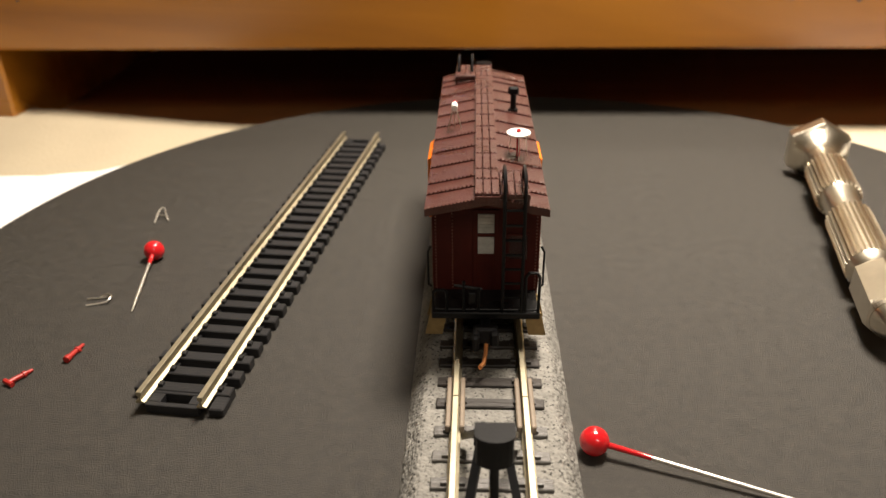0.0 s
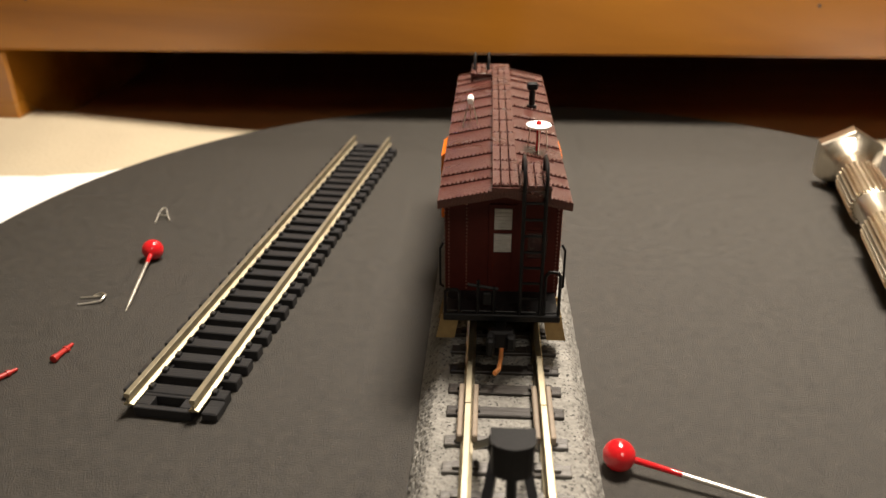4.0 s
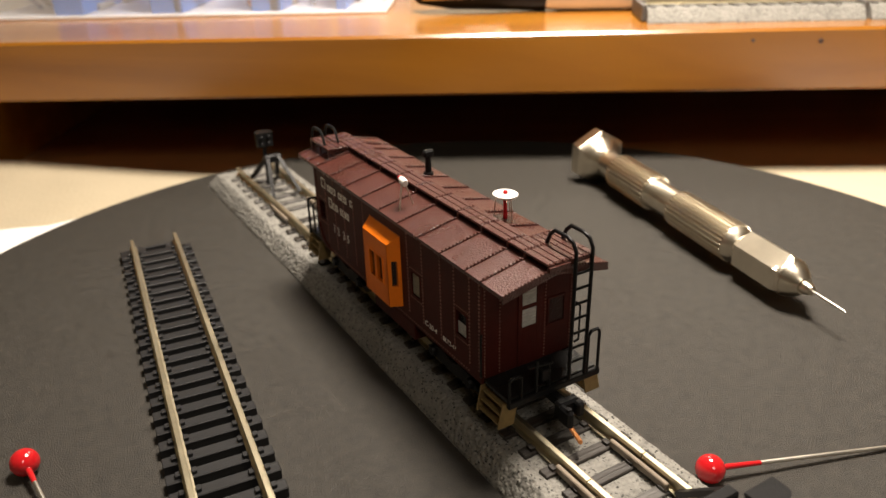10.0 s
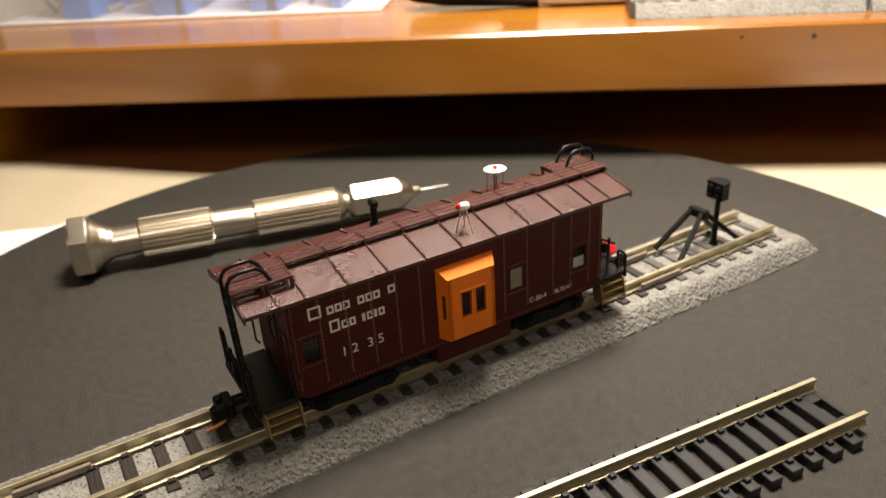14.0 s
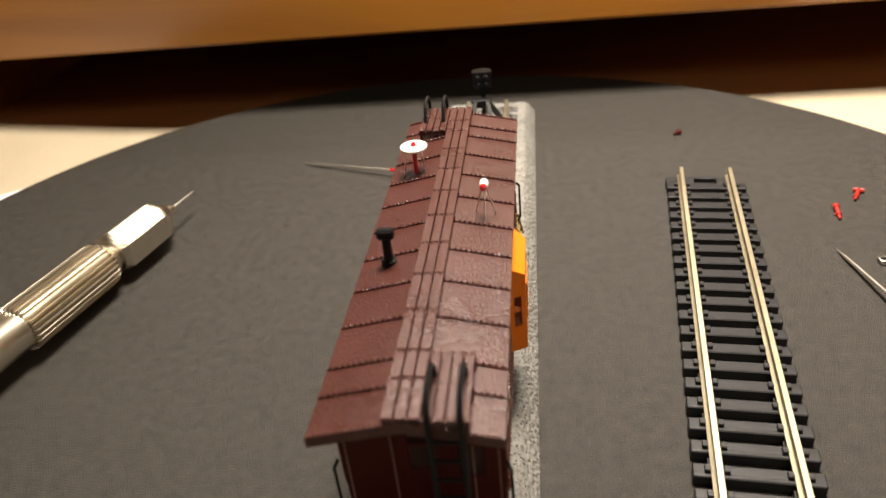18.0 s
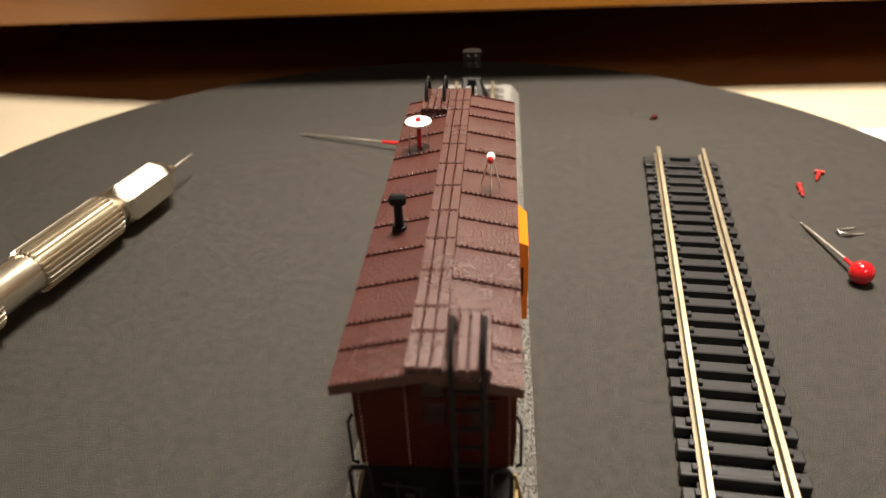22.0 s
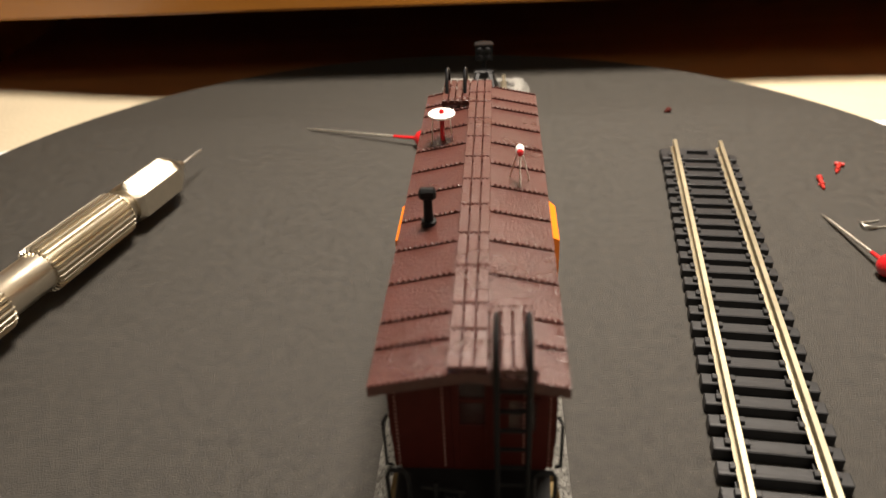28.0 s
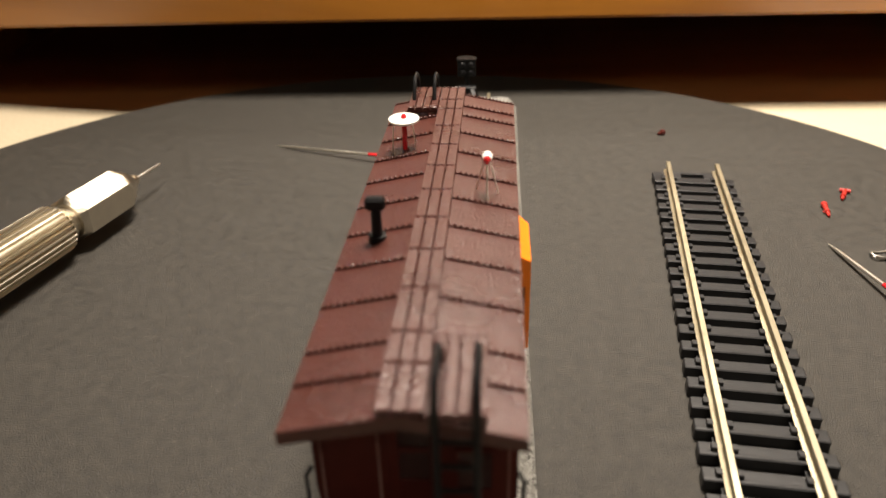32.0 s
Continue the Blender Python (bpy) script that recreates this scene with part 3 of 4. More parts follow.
def pin_vise(tip, tail):
    nx, ny = tip
    tx, ty = tail
    length = math.hypot(nx - tx, ny - ty)
    root = thing("pin_vise", "nickel-plated steel pin vise with knurled grips and a hexagonal cap", "hand tool", (tx, ty, 0), math.degrees(math.atan2(ny - ty, nx - tx)))
    z0, z1 = 6.9, 5.7
    d = Vector((length, 0, z1 - z0)).normalized()
    k = length / 100.0

    def at(s):
        return Vector((0, 0, z0)) + d * (s * k)

    def turned(name, s0, prof, label="", material=M_STEEL):
        bm = bmesh.new()
        hexlathe(bm, at(s0), at(s0 + 1), [(s * k, r * 1.03, h) for s, r, h in prof])
        return part(name, bm, material, root, label, name not in ("swivel_cap", "hex_nut"))

    turned("swivel_cap", 0, [(2.3, 0.2, 0), (2.1, 2.2, 0), (1.5, 4.2, 0), (0.3, 6.0, 0.1), (0.0, 6.4, 0.4), (0.25, 7.2, 0.9), (0.6, 7.6, 1), (4.2, 7.6, 1), (4.6, 7.2, 0.85), (5.2, 6.1, 0.3), (6.0, 5.35, 0.05), (7.0, 4.6, 0), (8.2, 4.0, 0), (9.6, 3.65, 0)], "hexagonal swivel cap with a hollow end")
    turned("cap_neck", 8.6, [(0, 3.6, 0), (7.6, 3.5, 0)])
    for s0, s1, r, label in ((15.8, 33.5, 4.5, "knurled steel grip"), (44.0, 66.0, 4.3, "long knurled steel grip")):
        bm = bmesh.new()
        knurl(bm, at(s0), at(s1), r * 1.03, 56)
        part("knurled_grip", bm, M_STEEL, root, label)
    turned("sleeve", 33.2, [(0, 3.9, 0), (0.8, 3.45, 0), (10.9, 3.45, 0)])
    turned("collar", 65.8, [(0, 4.0, 0), (1.4, 3.4, 0), (2.2, 2.6, 0), (4.0, 2.6, 0)])
    turned("hex_nut", 68.8, [(0, 3.3, 0), (0.6, 3.9, 0.6), (1.2, 4.4, 1), (13.2, 4.4, 1), (14.2, 4.1, 0.5), (15.0, 3.6, 0)], "hexagonal chuck nut")
    turned("chuck_cone", 83.6, [(0, 3.6, 0), (1.6, 3.0, 0), (2.8, 2.2, 0), (3.4, 1.7, 0), (3.4, 1.4, 0)])
    turned("collet", 85.5, [(0, 1.3, 0), (2.6, 1.25, 0), (3.6, 0.9, 0), (3.7, 0.45, 0)])
    turned("drill_bit", 89.0, [(0, 0.29, 0), (8.0, 0.27, 0), (8.8, 0.05, 0)], "thin steel drill bit", M_WIRE)


pin_vise((62.3, -42.2), (83.0, 51.2))

# ---- the bay-window caboose ----
HW, HL = 9.7, 35.2        # half width and half length of the roof
EAVE, RIDGE = 27.9, 29.6   # heights of eave and ridge
BW, BL = 8.95, 29.4         # half width and half length of the body
FLOOR = 11.6               # underside of the body
RIBS = [HL - 4.9, HL - 8.9] + [HL - 8.9 - 6.575 * i for i in range(1, 9)] + [-HL + 4.9]


def rivets(bm, p, q, n, r=0.16):
    p, q = Vector(p), Vector(q)
    for i in range(n):
        c = p.lerp(q, (i + 0.5) / n)
        bmesh.ops.create_icosphere(bm, subdivisions=1, radius=r, matrix=Matrix.Translation(c))


def roof_z(x):
    return RIDGE + (EAVE - RIDGE) * abs(x) / HW


def text_part(text, size, at, parent, name):
    cu = bpy.data.curves.new(name, "FONT")
    cu.body, cu.size, cu.extrude = text, size * MM, 0.00003
    ob = bpy.data.objects.new(name, cu)
    me = bpy.data.meshes.new_from_object(ob)
    bpy.data.objects.remove(ob)
    me.materials.clear()
    me.materials.append(M_LETTER)
    out = new(name, me)
    out.parent = parent
    # reads along -y on the side that faces -x
    out.matrix_basis = Matrix.Translation([c * MM for c in at]) @ Matrix(((0, 0, -1, 0), (-1, 0, 0, 0), (0, 1, 0, 0), (0, 0, 0, 1)))
    return out


def windowed_wall(bm, y0, y1, z0, z1, x0, x1, holes):
    """A wall between x0 and x1 with openings (ya, yb, za, zb)."""
    ys = sorted({y0, y1, *[h[0] for h in holes], *[h[1] for h in holes]})
    zs = sorted({z0, z1, *[h[2] for h in holes], *[h[3] for h in holes]})
    for a, b in zip(ys, ys[1:]):
        for c, d in zip(zs, zs[1:]):
            if not any(h[0] <= a and b <= h[1] and h[2] <= c and d <= h[3] for h in holes):
                box(bm, x0, x1, a, b, c, d)
    bmesh.ops.remove_doubles(bm, verts=bm.verts, dist=0.001)


CAR_W, CAR_H = 0.92, 1.075
WHEELS, WHEEL_R = [], 2.4


def tall(z):
    return z if z < FLOOR else FLOOR + (z - FLOOR) * CAR_H


def caboose():
    root = thing("model_caboose", "oxide-red bay-window model caboose with orange bays, standing on the track", "model train", (-0.6, 0, 0))
    # side walls with their windows
    wins = [(25.2, 27.8, 17.6, 21.2), (-12.0, -9.4, 17.2, 20.9), (-25.6, -22.9, 16.8, 20.5)]
    for s in (-1, 1):
        bm = bmesh.new()
        holes = [(y0, y1, z0, z1) for y0, y1, z0, z1 in wins]
        xa, xb = sorted((s * BW, s * (BW - 0.7)))
        windowed_wall(bm, -BL, BL, FLOOR + 1.2, EAVE - 0.2, xa, xb, holes)
        # rounded lower corners and sill
        xo = s * (BW - 0.05)
        xa2, xb2 = sorted((xo, s * (BW - 0.65)))
        prism(bm, [(BL - 3.2 + 3.2 * math.sin(a), FLOOR + 1.25 - 1.2 * math.cos(a)) for a in [i * math.pi / 12 for i in range(7)]] + [(BL - 3.2, FLOOR + 1.25)], "x", xa2, xb2)
        box(bm, xa2, xb2, -BL + 0.02, BL - 3.2, FLOOR + 0.05, FLOOR + 1.25)
        wall = part("side_wall", bm, M_BODY, root)
        rv = bmesh.new()
        xr = s * (BW + 0.02)
        for y in (28.9, 24.6, 20.4, 16.2, 11.9, 7.8, -8.2, -12.9, -18.4, -22.3, -26.4, -28.9):
            rivets(rv, (xr, y, FLOOR + 1.8), (xr, y, EAVE - 1.0), 24, 0.21)
        for y0, y1, z0, z1 in wins:
            rivets(rv, (xr, y0 - 0.6, z0 - 0.6), (xr, y1 + 0.6, z0 - 0.6), 8, 0.16)
            rivets(rv, (xr, y0 - 0.6, z1 + 0.6), (xr, y1 + 0.6, z1 + 0.6), 8, 0.16)
        rivets(rv, (xr, -BL + 3, FLOOR + 0.7), (xr, BL - 3, FLOOR + 0.7), 80, 0.16)
        rivets(rv, (xr, -6.0, 25.3), (xr, 5.2, 25.3), 22, 0.17)
        tagged(part("riveting", rv, M_RIVET, wall), kind="stuff")
        rib = bmesh.new()
        tube(rib, [(s * (BW + 0.05), BL - 5.6 + 5.3 * math.sin(a), FLOOR + 5.6 - 5.2 * math.cos(a)) for a in [i * math.pi / 20 for i in range(11)]] + [(s * (BW + 0.05), BL - 0.3, EAVE - 1.0)], 0.24, 6)
        part("corner_rib", rib, M_BODY, root)
        for k, (y0, y1, z0, z1) in enumerate(wins):
            fr = bmesh.new()
            xf0, xf1 = sorted((s * (BW + 0.12), s * (BW - 0.3)))
            for a, b, c, d in ((y0 - 0.32, y1 + 0.32, z1, z1 + 0.32), (y0 - 0.32, y1 + 0.32, z0 - 0.32, z0), (y0 - 0.32, y0, z0, z1), (y1, y1 + 0.32, z0, z1)):
                box(fr, xf0, xf1, a, b, c, d)
            win = part("window_frame", fr, M_BODY, root)
            gl = bmesh.new()
            xg = sorted((s * (BW - 0.35), s * (BW - 0.5)))
            box(gl, xg[0], xg[1], y0 + 0.02, y1 - 0.02, z0 + 0.02, z1 - 0.02)
            part("pane", gl, M_GLASS, win, "dark window pane")
            if k == 1:
                sc = bmesh.new()
                for i in range(8):
                    box(sc, *sorted((s * (BW - 0.3), s * (BW - 0.22))), y0 + 0.04 + 0.35 * i, y0 + 0.18 + 0.35 * i, z0, z1)
                for i in range(11):
                    box(sc, *sorted((s * (BW - 0.29), s * (BW - 0.2))), y0, y1, z0 + 0.04 + 0.35 * i, z0 + 0.18 + 0.35 * i)
                part("window_screen", sc, M_MESH, win, "pale etched screen")
            if k == 2:
                # pale sheet that stands in for the reflection in the lower pane
                lo = bmesh.new()
                box(lo, *sorted((s * (BW - 0.34), s * (BW - 0.26))), y0 + 0.03, y1 - 0.03, z0 + 0.03, z0 + 1.9)
                part("lower_sash", lo, M_PALEGLASS, win, "pale reflection in the lower window pane")
    # end walls
    for t in (-1, 1):
        bm = bmesh.new()
        y0, y1 = sorted((t * BL, t * (BL - 0.7)))
        prism(bm, [(-BW + 0.72, FLOOR + 0.3), (BW - 0.72, FLOOR + 0.3), (BW - 0.72, roof_z(BW) - 0.4), (0, RIDGE - 0.6), (-BW + 0.72, roof_z(BW) - 0.4)], "y", y0, y1)
        wall = part("end_wall", bm, M_BODY, root)
        rv = bmesh.new()
        yr = t * (BL + 0.02)
        for x in (-8.4, -5.6, 3.2, 8.4):
            rivets(rv, (x, yr, FLOOR + 1), (x, yr, EAVE - 0.8), 28, 0.17)
        tagged(part("riveting", rv, M_RIVET, wall), kind="stuff")
        dr = bmesh.new()
        yd = sorted((t * (BL + 0.22), t * (BL - 0.1)))
        for x0, x1, z0, z1 in ((-2.2, -1.4, FLOOR + 0.8, 25.4), (1.4, 2.2, FLOOR + 0.8, 25.4), (-1.4, 1.4, 24.8, 25.4), (-1.4, 1.4, FLOOR + 0.8, 18.4), (-1.4, 1.4, 21.2, 21.7)):
            box(dr, x0, x1, yd[0], yd[1], z0, z1, 0.05)
        door = part("end_door", dr, M_BODY, root)
        for z0, z1 in ((18.45, 21.15), (21.75, 24.75)):
            gl = bmesh.new()
            box(gl, -1.35, 1.35, *sorted((t * (BL + 0.08), t * (BL + 0.01))), z0, z1)
            pane = part("pane", gl, M_PALEGLASS if t < 0 else M_GLASS, door)
            for k in range(6 if t < 0 else 0):
                lv = bmesh.new()
                zz = z0 + 0.25 + k * (z1 - z0 - 0.4) / 5
                box(lv, -1.3, 1.3, *sorted((t * (BL + 0.18), t * (BL + 0.085))), zz - 0.09, zz + 0.09)
                part("louvre", lv, M_PALEGLASS, door)
        ew = bmesh.new()
        for x0, x1, z0, z1 in ((t * -5.4 - 1.5, t * -5.4 + 1.5, 17.6, 21.4),):
            for a, b, c, d in ((x0 - 0.3, x1 + 0.3, z1, z1 + 0.3), (x0 - 0.3, x1 + 0.3, z0 - 0.3, z0), (x0 - 0.3, x0, z0, z1), (x1, x1 + 0.3, z0, z1)):
                box(ew, a, b, *sorted((t * (BL + 0.2), t * (BL - 0.1))), c, d)
            w = part("window_frame", ew, M_BODY, root)
            gl = bmesh.new()
            box(gl, x0 + 0.02, x1 - 0.02, *sorted((t * (BL + 0.08), t * (BL + 0.01))), z0, z1)
            part("pane", gl, M_GLASS, w)
    # inner floor
    bm = bmesh.new()
    box(bm, -BW + 0.8, BW - 0.8, -BL + 0.8, BL - 0.8, FLOOR + 0.3, FLOOR + 1.0)
    part("car_floor", bm, M_BLACK, root)
    # roof panels, each with its seam
    edges = [HL] + RIBS + [-HL]
    th = 0.55
    for s in (-1, 1):
        for a, b in zip(edges, edges[1:]):
            bm = bmesh.new()
            top = [(0, roof_z(0)), (s * HW, roof_z(HW)), (s * HW, roof_z(HW) - th), (s * (HW - 0.5), roof_z(HW) - th - 0.1), (0, roof_z(0) - th)]
            prism(bm, top, "y", b + 0.09, a - 0.09)
            part("roof_panel", bm, M_ROOF, root)
        for y in RIBS:
            bm = bmesh.new()
            prism(bm, [(s * 1.9, roof_z(1.9) - 0.4), (s * (HW - 0.05), roof_z(HW) - 0.4), (s * (HW - 0.05), roof_z(HW) + 0.17), (s * 1.9, roof_z(1.9) + 0.17)], "y", y - 0.15, y + 0.15)
            rivets(bm, (s * 2.2, y, roof_z(2.2) + 0.17), (s * (HW - 0.2), y, roof_z(HW) + 0.17), 11, 0.27)
            part("roof_seam", bm, M_ROOF, root)
    for t in (-1, 1):
        for s in (-1, 1):
            bm = bmesh.new()
            y0, y1 = sorted((t * HL, t * (HL + 0.3)))
            prism(bm, [(0, roof_z(0) + 0.1), (s * HW, roof_z(HW) + 0.1), (s * HW, roof_z(HW) - 1.0), (0, roof_z(0) - 1.0)], "y", y0, y1)
            rivets(bm, (s * 0.4, t * (HL + 0.2), roof_z(0) + 0.12), (s * (HW - 0.2), t * (HL + 0.2), roof_z(HW) + 0.12), 16, 0.19)
            part("roof_end_trim", bm, M_ROOF, root)
    # running boards along the ridge
    zb = RIDGE + 0.75
    cuts = [HL + 0.5] + [y for y in RIBS if abs(y) < HL] + [-HL - 0.5]
    for a, b in zip(cuts, cuts[1:]):
        for i in range(3):
            bm = bmesh.new()
            x = -1.3 + 1.3 * i
            box(bm, x - 0.58, x + 0.58, b + 0.06, a - 0.06, zb - 0.35, zb, 0.06)
            part("running_board", bm, M_ROOF, root)
        sup = bmesh.new()
        box(sup, -1.9, 1.9, b - 0.25, b + 0.25, RIDGE - 0.3, zb - 0.36)
        rivets(sup, (-1.75, b + 0.3, zb + 0.0), (1.75, b + 0.3, zb + 0.0), 6, 0.2)
        part("board_saddle", sup, M_ROOF, root)
    # end platforms on the roof beside the ladders, grab irons, ladders
    for t in (-1, 1):
        s = -t   # the ladder stands towards +x at the -y end
        for i in range(4):
            bm = bmesh.new()
            x = s * (2.55 + 1.15 * i)
            y0, y1 = sorted((t * (HL + 0.7), t * (HL - 8.6)))
            box(bm, x - 0.5, x + 0.5, y0, y1, zb - 0.35, zb, 0.06)
            part("roof_platform_board", bm, M_ROOF, root)
        sup = bmesh.new()
        for yy in (HL - 8.2, HL - 4.0, HL + 0.3):
            x0, x1 = sorted((s * 1.9, s * 6.6))
            box(sup, x0, x1, t * yy - 0.25, t * yy + 0.25, zb - 0.75, zb - 0.36)
            box(sup, s * 6.3 - 0.2, s * 6.3 + 0.2, t * yy - 0.25, t * yy + 0.25, roof_z(6.3) - 0.2, zb - 0.7)
            rivets(sup, (s * 2.1, t * yy, zb + 0.0), (s * 6.5, t * yy, zb + 0.0), 8, 0.14)
        part("platform_bracket", sup, M_ROOF, root)
        for x in (s * 2.7, s * 5.8):
            bm = bmesh.new()
            tube(bm, [(x, t * (HL - 5.4), zb - 0.1), (x, t * (HL - 4.6), zb + 1.5), (x, t * (HL - 3.6), zb + 2.3), (x, t * (HL - 1.0), zb + 2.3), (x, t * (HL + 0.2), zb + 1.9), (x, t * (HL + 0.9), zb + 0.8), (x, t * (HL + 0.9), zb - 2.0), (x, t * (HL + 0.65), FLOOR + 0.6)], 0.3, 8)
            part("ladder_rail", bm, M_BLACK, root, "black ladder rail with a curved top", True)
        for k in range(7):
            bm = bmesh.new()
            z = FLOOR + 3 + k * 2.25
            f = (z - FLOOR - 2) / 18
            rod(bm, (s * 2.7, t * (HL + 0.3 + 0.65 * f), z), (s * 5.8, t * (HL + 0.3 + 0.65 * f), z), 0.2)
            part("ladder_rung", bm, M_BLACK, root)
        # end platform, railing, steps, coupler
        bm = bmesh.new()
        y0, y1 = sorted((t * (BL + 0.05), t * (HL + 0.2)))
        box(bm, -8.6, 8.6, y0, y1, FLOOR + 0.2, FLOOR + 0.9, 0.1)
        part("end_platform", bm, M_FLOORING, root, "black end platform")
        bm = bmesh.new()
        y0, y1 = sorted((t * (HL + 0.2), t * (HL + 1.0)))
        box(bm, -8.9, 8.9, y0, y1, FLOOR - 0.3, FLOOR + 0.75, 0.15)
        part("end_sill", bm, M_BLACK, root)
        ye = t * (HL + 0.6)
        for s2 in (-1, 1):
            bm = bmesh.new()
            low = 1.0 if s2 > 0 or t > 0 else 0.6
            tube(bm, [(s2 * 8.6, ye, FLOOR + 0.6), (s2 * 8.6, ye, FLOOR + 6.4 * low), (s2 * 8.2, ye, FLOOR + 7.0 * low), (s2 * 6.9, ye, FLOOR + 7.0 * low), (s2 * 6.4, ye, FLOOR + 6.4 * low), (s2 * 6.4, ye, FLOOR + 0.6)], 0.27, 6)
            part("end_railing", bm, M_BLACK, root, "", True)
            bm = bmesh.new()
            tube(bm, [(s2 * 9.25, t * (BL + 0.4), FLOOR + 1.6), (s2 * 9.7, t * (BL + 0.9), FLOOR + 2.2), (s2 * 9.7, t * (BL + 0.9), FLOOR + 7.6), (s2 * 9.25, t * (BL + 0.4), FLOOR + 8.2)], 0.2, 6)
            part("grab_iron", bm, M_BLACK, root)
            # steps
            for k in range(3):
                bm = bmesh.new()
                z = FLOOR - 0.4 - 1.4 * k
                x0, x1 = sorted((s2 * (6.6 + 0.3 * k), s2 * (9.1 + 0.35 * k)))
                y0, y1 = sorted((t * (BL + 0.4), t * (HL - 0.4)))
                box(bm, x0, x1, y0, y1, z - 0.3, z, 0.05)
                part("step_tread", bm, M_BRASS, root)
            for yy in (BL + 0.2, HL - 0.2):
                bm = bmesh.new()
                y0, y1 = sorted((t * yy - 0.14, t * yy + 0.14))
                prism(bm, [(s2 * 6.4, FLOOR + 0.15), (s2 * 9.2, FLOOR + 0.15), (s2 * 10.1, FLOOR - 3.8), (s2 * 7.2, FLOOR - 3.8)], "y", y0, y1)
                part("step_side", bm, M_BRASS, root)
        # brake gear on the end platform
        bm = bmesh.new()
        tube(bm, [(-s * 3.6, ye, FLOOR + 0.6), (-s * 3.6, ye, FLOOR + 5.6)], 0.28, 6)
        tube(bm, [(-s * 5.2, ye, FLOOR + 5.0), (-s * 0.6, ye, FLOOR + 4.4)], 0.24, 6)
        tube(bm, [(-s * 1.2, ye, FLOOR + 0.6), (-s * 1.2, ye, FLOOR + 4.7)], 0.26, 6)
        box(bm, *sorted((-s * 2.9, -s * 1.6)), ye - 0.5, ye + 0.5, FLOOR + 2.2, FLOOR + 4.0, 0.15)
        part("brake_stand", bm, M_BLACK, root, "black brake gear on the platform")
        # coupler with its copper trip wire
        cp = bmesh.new()
        box(cp, -0.8, 0.8, *sorted((t * (HL - 2), t * (HL + 3.2))), FLOOR - 2.0, FLOOR - 0.6, 0.2)
        box(cp, -2.0, 2.0, *sorted((t * (HL + 2.6), t * (HL + 4.2))), FLOOR - 2.8, FLOOR - 0.0, 0.35)
        box(cp, -2.2, -1.0, *sorted((t * (HL + 3.8), t * (HL + 6.4))), FLOOR - 2.8, FLOOR - 0.0, 0.35)
        box(cp, 0.7, 2.1, *sorted((t * (HL + 3.8), t * (HL + 5.2))), FLOOR - 2.6, FLOOR - 0.2, 0.3)
        lathe(cp, (-1.6, t * (HL + 5.6), FLOOR - 0.1), (-1.6, t * (HL + 5.6), FLOOR + 0.3), [(0, 0.5), (0.35, 0.4)], 10)
        coup = part("coupler", cp, M_BLACK, root, "black knuckle coupler")
        bm = bmesh.new()
        tube(bm, [(0.1, t * (HL + 3.6), FLOOR - 2.5), (0.1, t * (HL + 3.7), FLOOR - 3.4), (0.0, t * (HL + 4.4), FLOOR - 4.3), (-0.3, t * (HL + 6.2), FLOOR - 4.7), (-0.9, t * (HL + 7.6), FLOOR - 4.4)], 0.36, 8)
        part("trip_wire", bm, M_COPPER, coup, "bent copper coupler wire", True)
    # orange bays
    for s in (-1, 1):
        yb0, yb1, xo, xi = -5.9, 4.9, s * 11.15, s * (BW + 0.01)
        zt, zl, splay = 24.0, 13.4, 1.0
        bm = bmesh.new()
        xa, xb = sorted((xo, xo - s * 0.6))
        holes = [(-3.05, -1.15, 16.9, 21.2), (-0.35, 1.55, 16.9, 21.2)]
        windowed_wall(bm, yb0 + splay, yb1 - splay, zl, zt, xa, xb, holes)
        bay = part("bay_window", bm, M_ORANGE, root, "bright orange projecting bay window")
        for yy in (yb0, yb1):
            t = -1 if yy < 0 else 1
            run = (s * (BW + 0.01) - xo, t * splay)

            def along(k):
                """A point of the slanted end wall, from the front (0) to the car's side (1)."""
                return xo + run[0] * k, yy - t * splay + run[1] * k

            bm = bmesh.new()
            for k0, k1, z0, z1 in ((0, 1, zl, 16.9), (0, 1, 21.2, zt), (0, 0.28, 16.9, 21.2), (0.74, 1, 16.9, 21.2)):
                (x0, y0), (x1, y1) = along(k0), along(k1)
                prism(bm, [(x0, y0), (x1, y1), (x1, y1 - t * 0.6), (x0, y0 - t * 0.6)], "z", z0, z1)
            bmesh.ops.remove_doubles(bm, verts=bm.verts, dist=0.001)
            part("bay_side", bm, M_ORANGE, bay)
            gl = bmesh.new()
            (x0, y0), (x1, y1) = along(0.29), along(0.73)
            prism(gl, [(x0, y0 - t * 0.3), (x1, y1 - t * 0.3), (x1, y1 - t * 0.42), (x0, y0 - t * 0.42)], "z", 16.92, 21.18)
            part("pane", gl, M_GLASS, bay, "dark glazing")
        bm = bmesh.new()
        lid = [bm.verts.new(v) for v in ((xo, yb0 + splay, zt + 0.01), (xo, yb1 - splay, zt + 0.01), (xi, yb1, zt + 0.01), (xi, yb0, zt + 0.01), (xi, yb0, EAVE - 2.5), (xi, yb1, EAVE - 2.5))]
        for f in ((0, 1, 2, 3), (0, 4, 5, 1), (1, 5, 2), (0, 3, 4), (2, 5, 4, 3)):
            bm.faces.new([lid[i] for i in f])
        bmesh.ops.recalc_face_normals(bm, faces=bm.faces)
        part("bay_roof", bm, M_ORANGE, bay)
        bm = bmesh.new()
        box(bm, *sorted((xo - s * 0.62, xi)), yb0 + splay + 0.61, yb1 - splay - 0.61, zl, zl + 0.5)
        part("bay_floor", bm, M_ORANGE, bay)
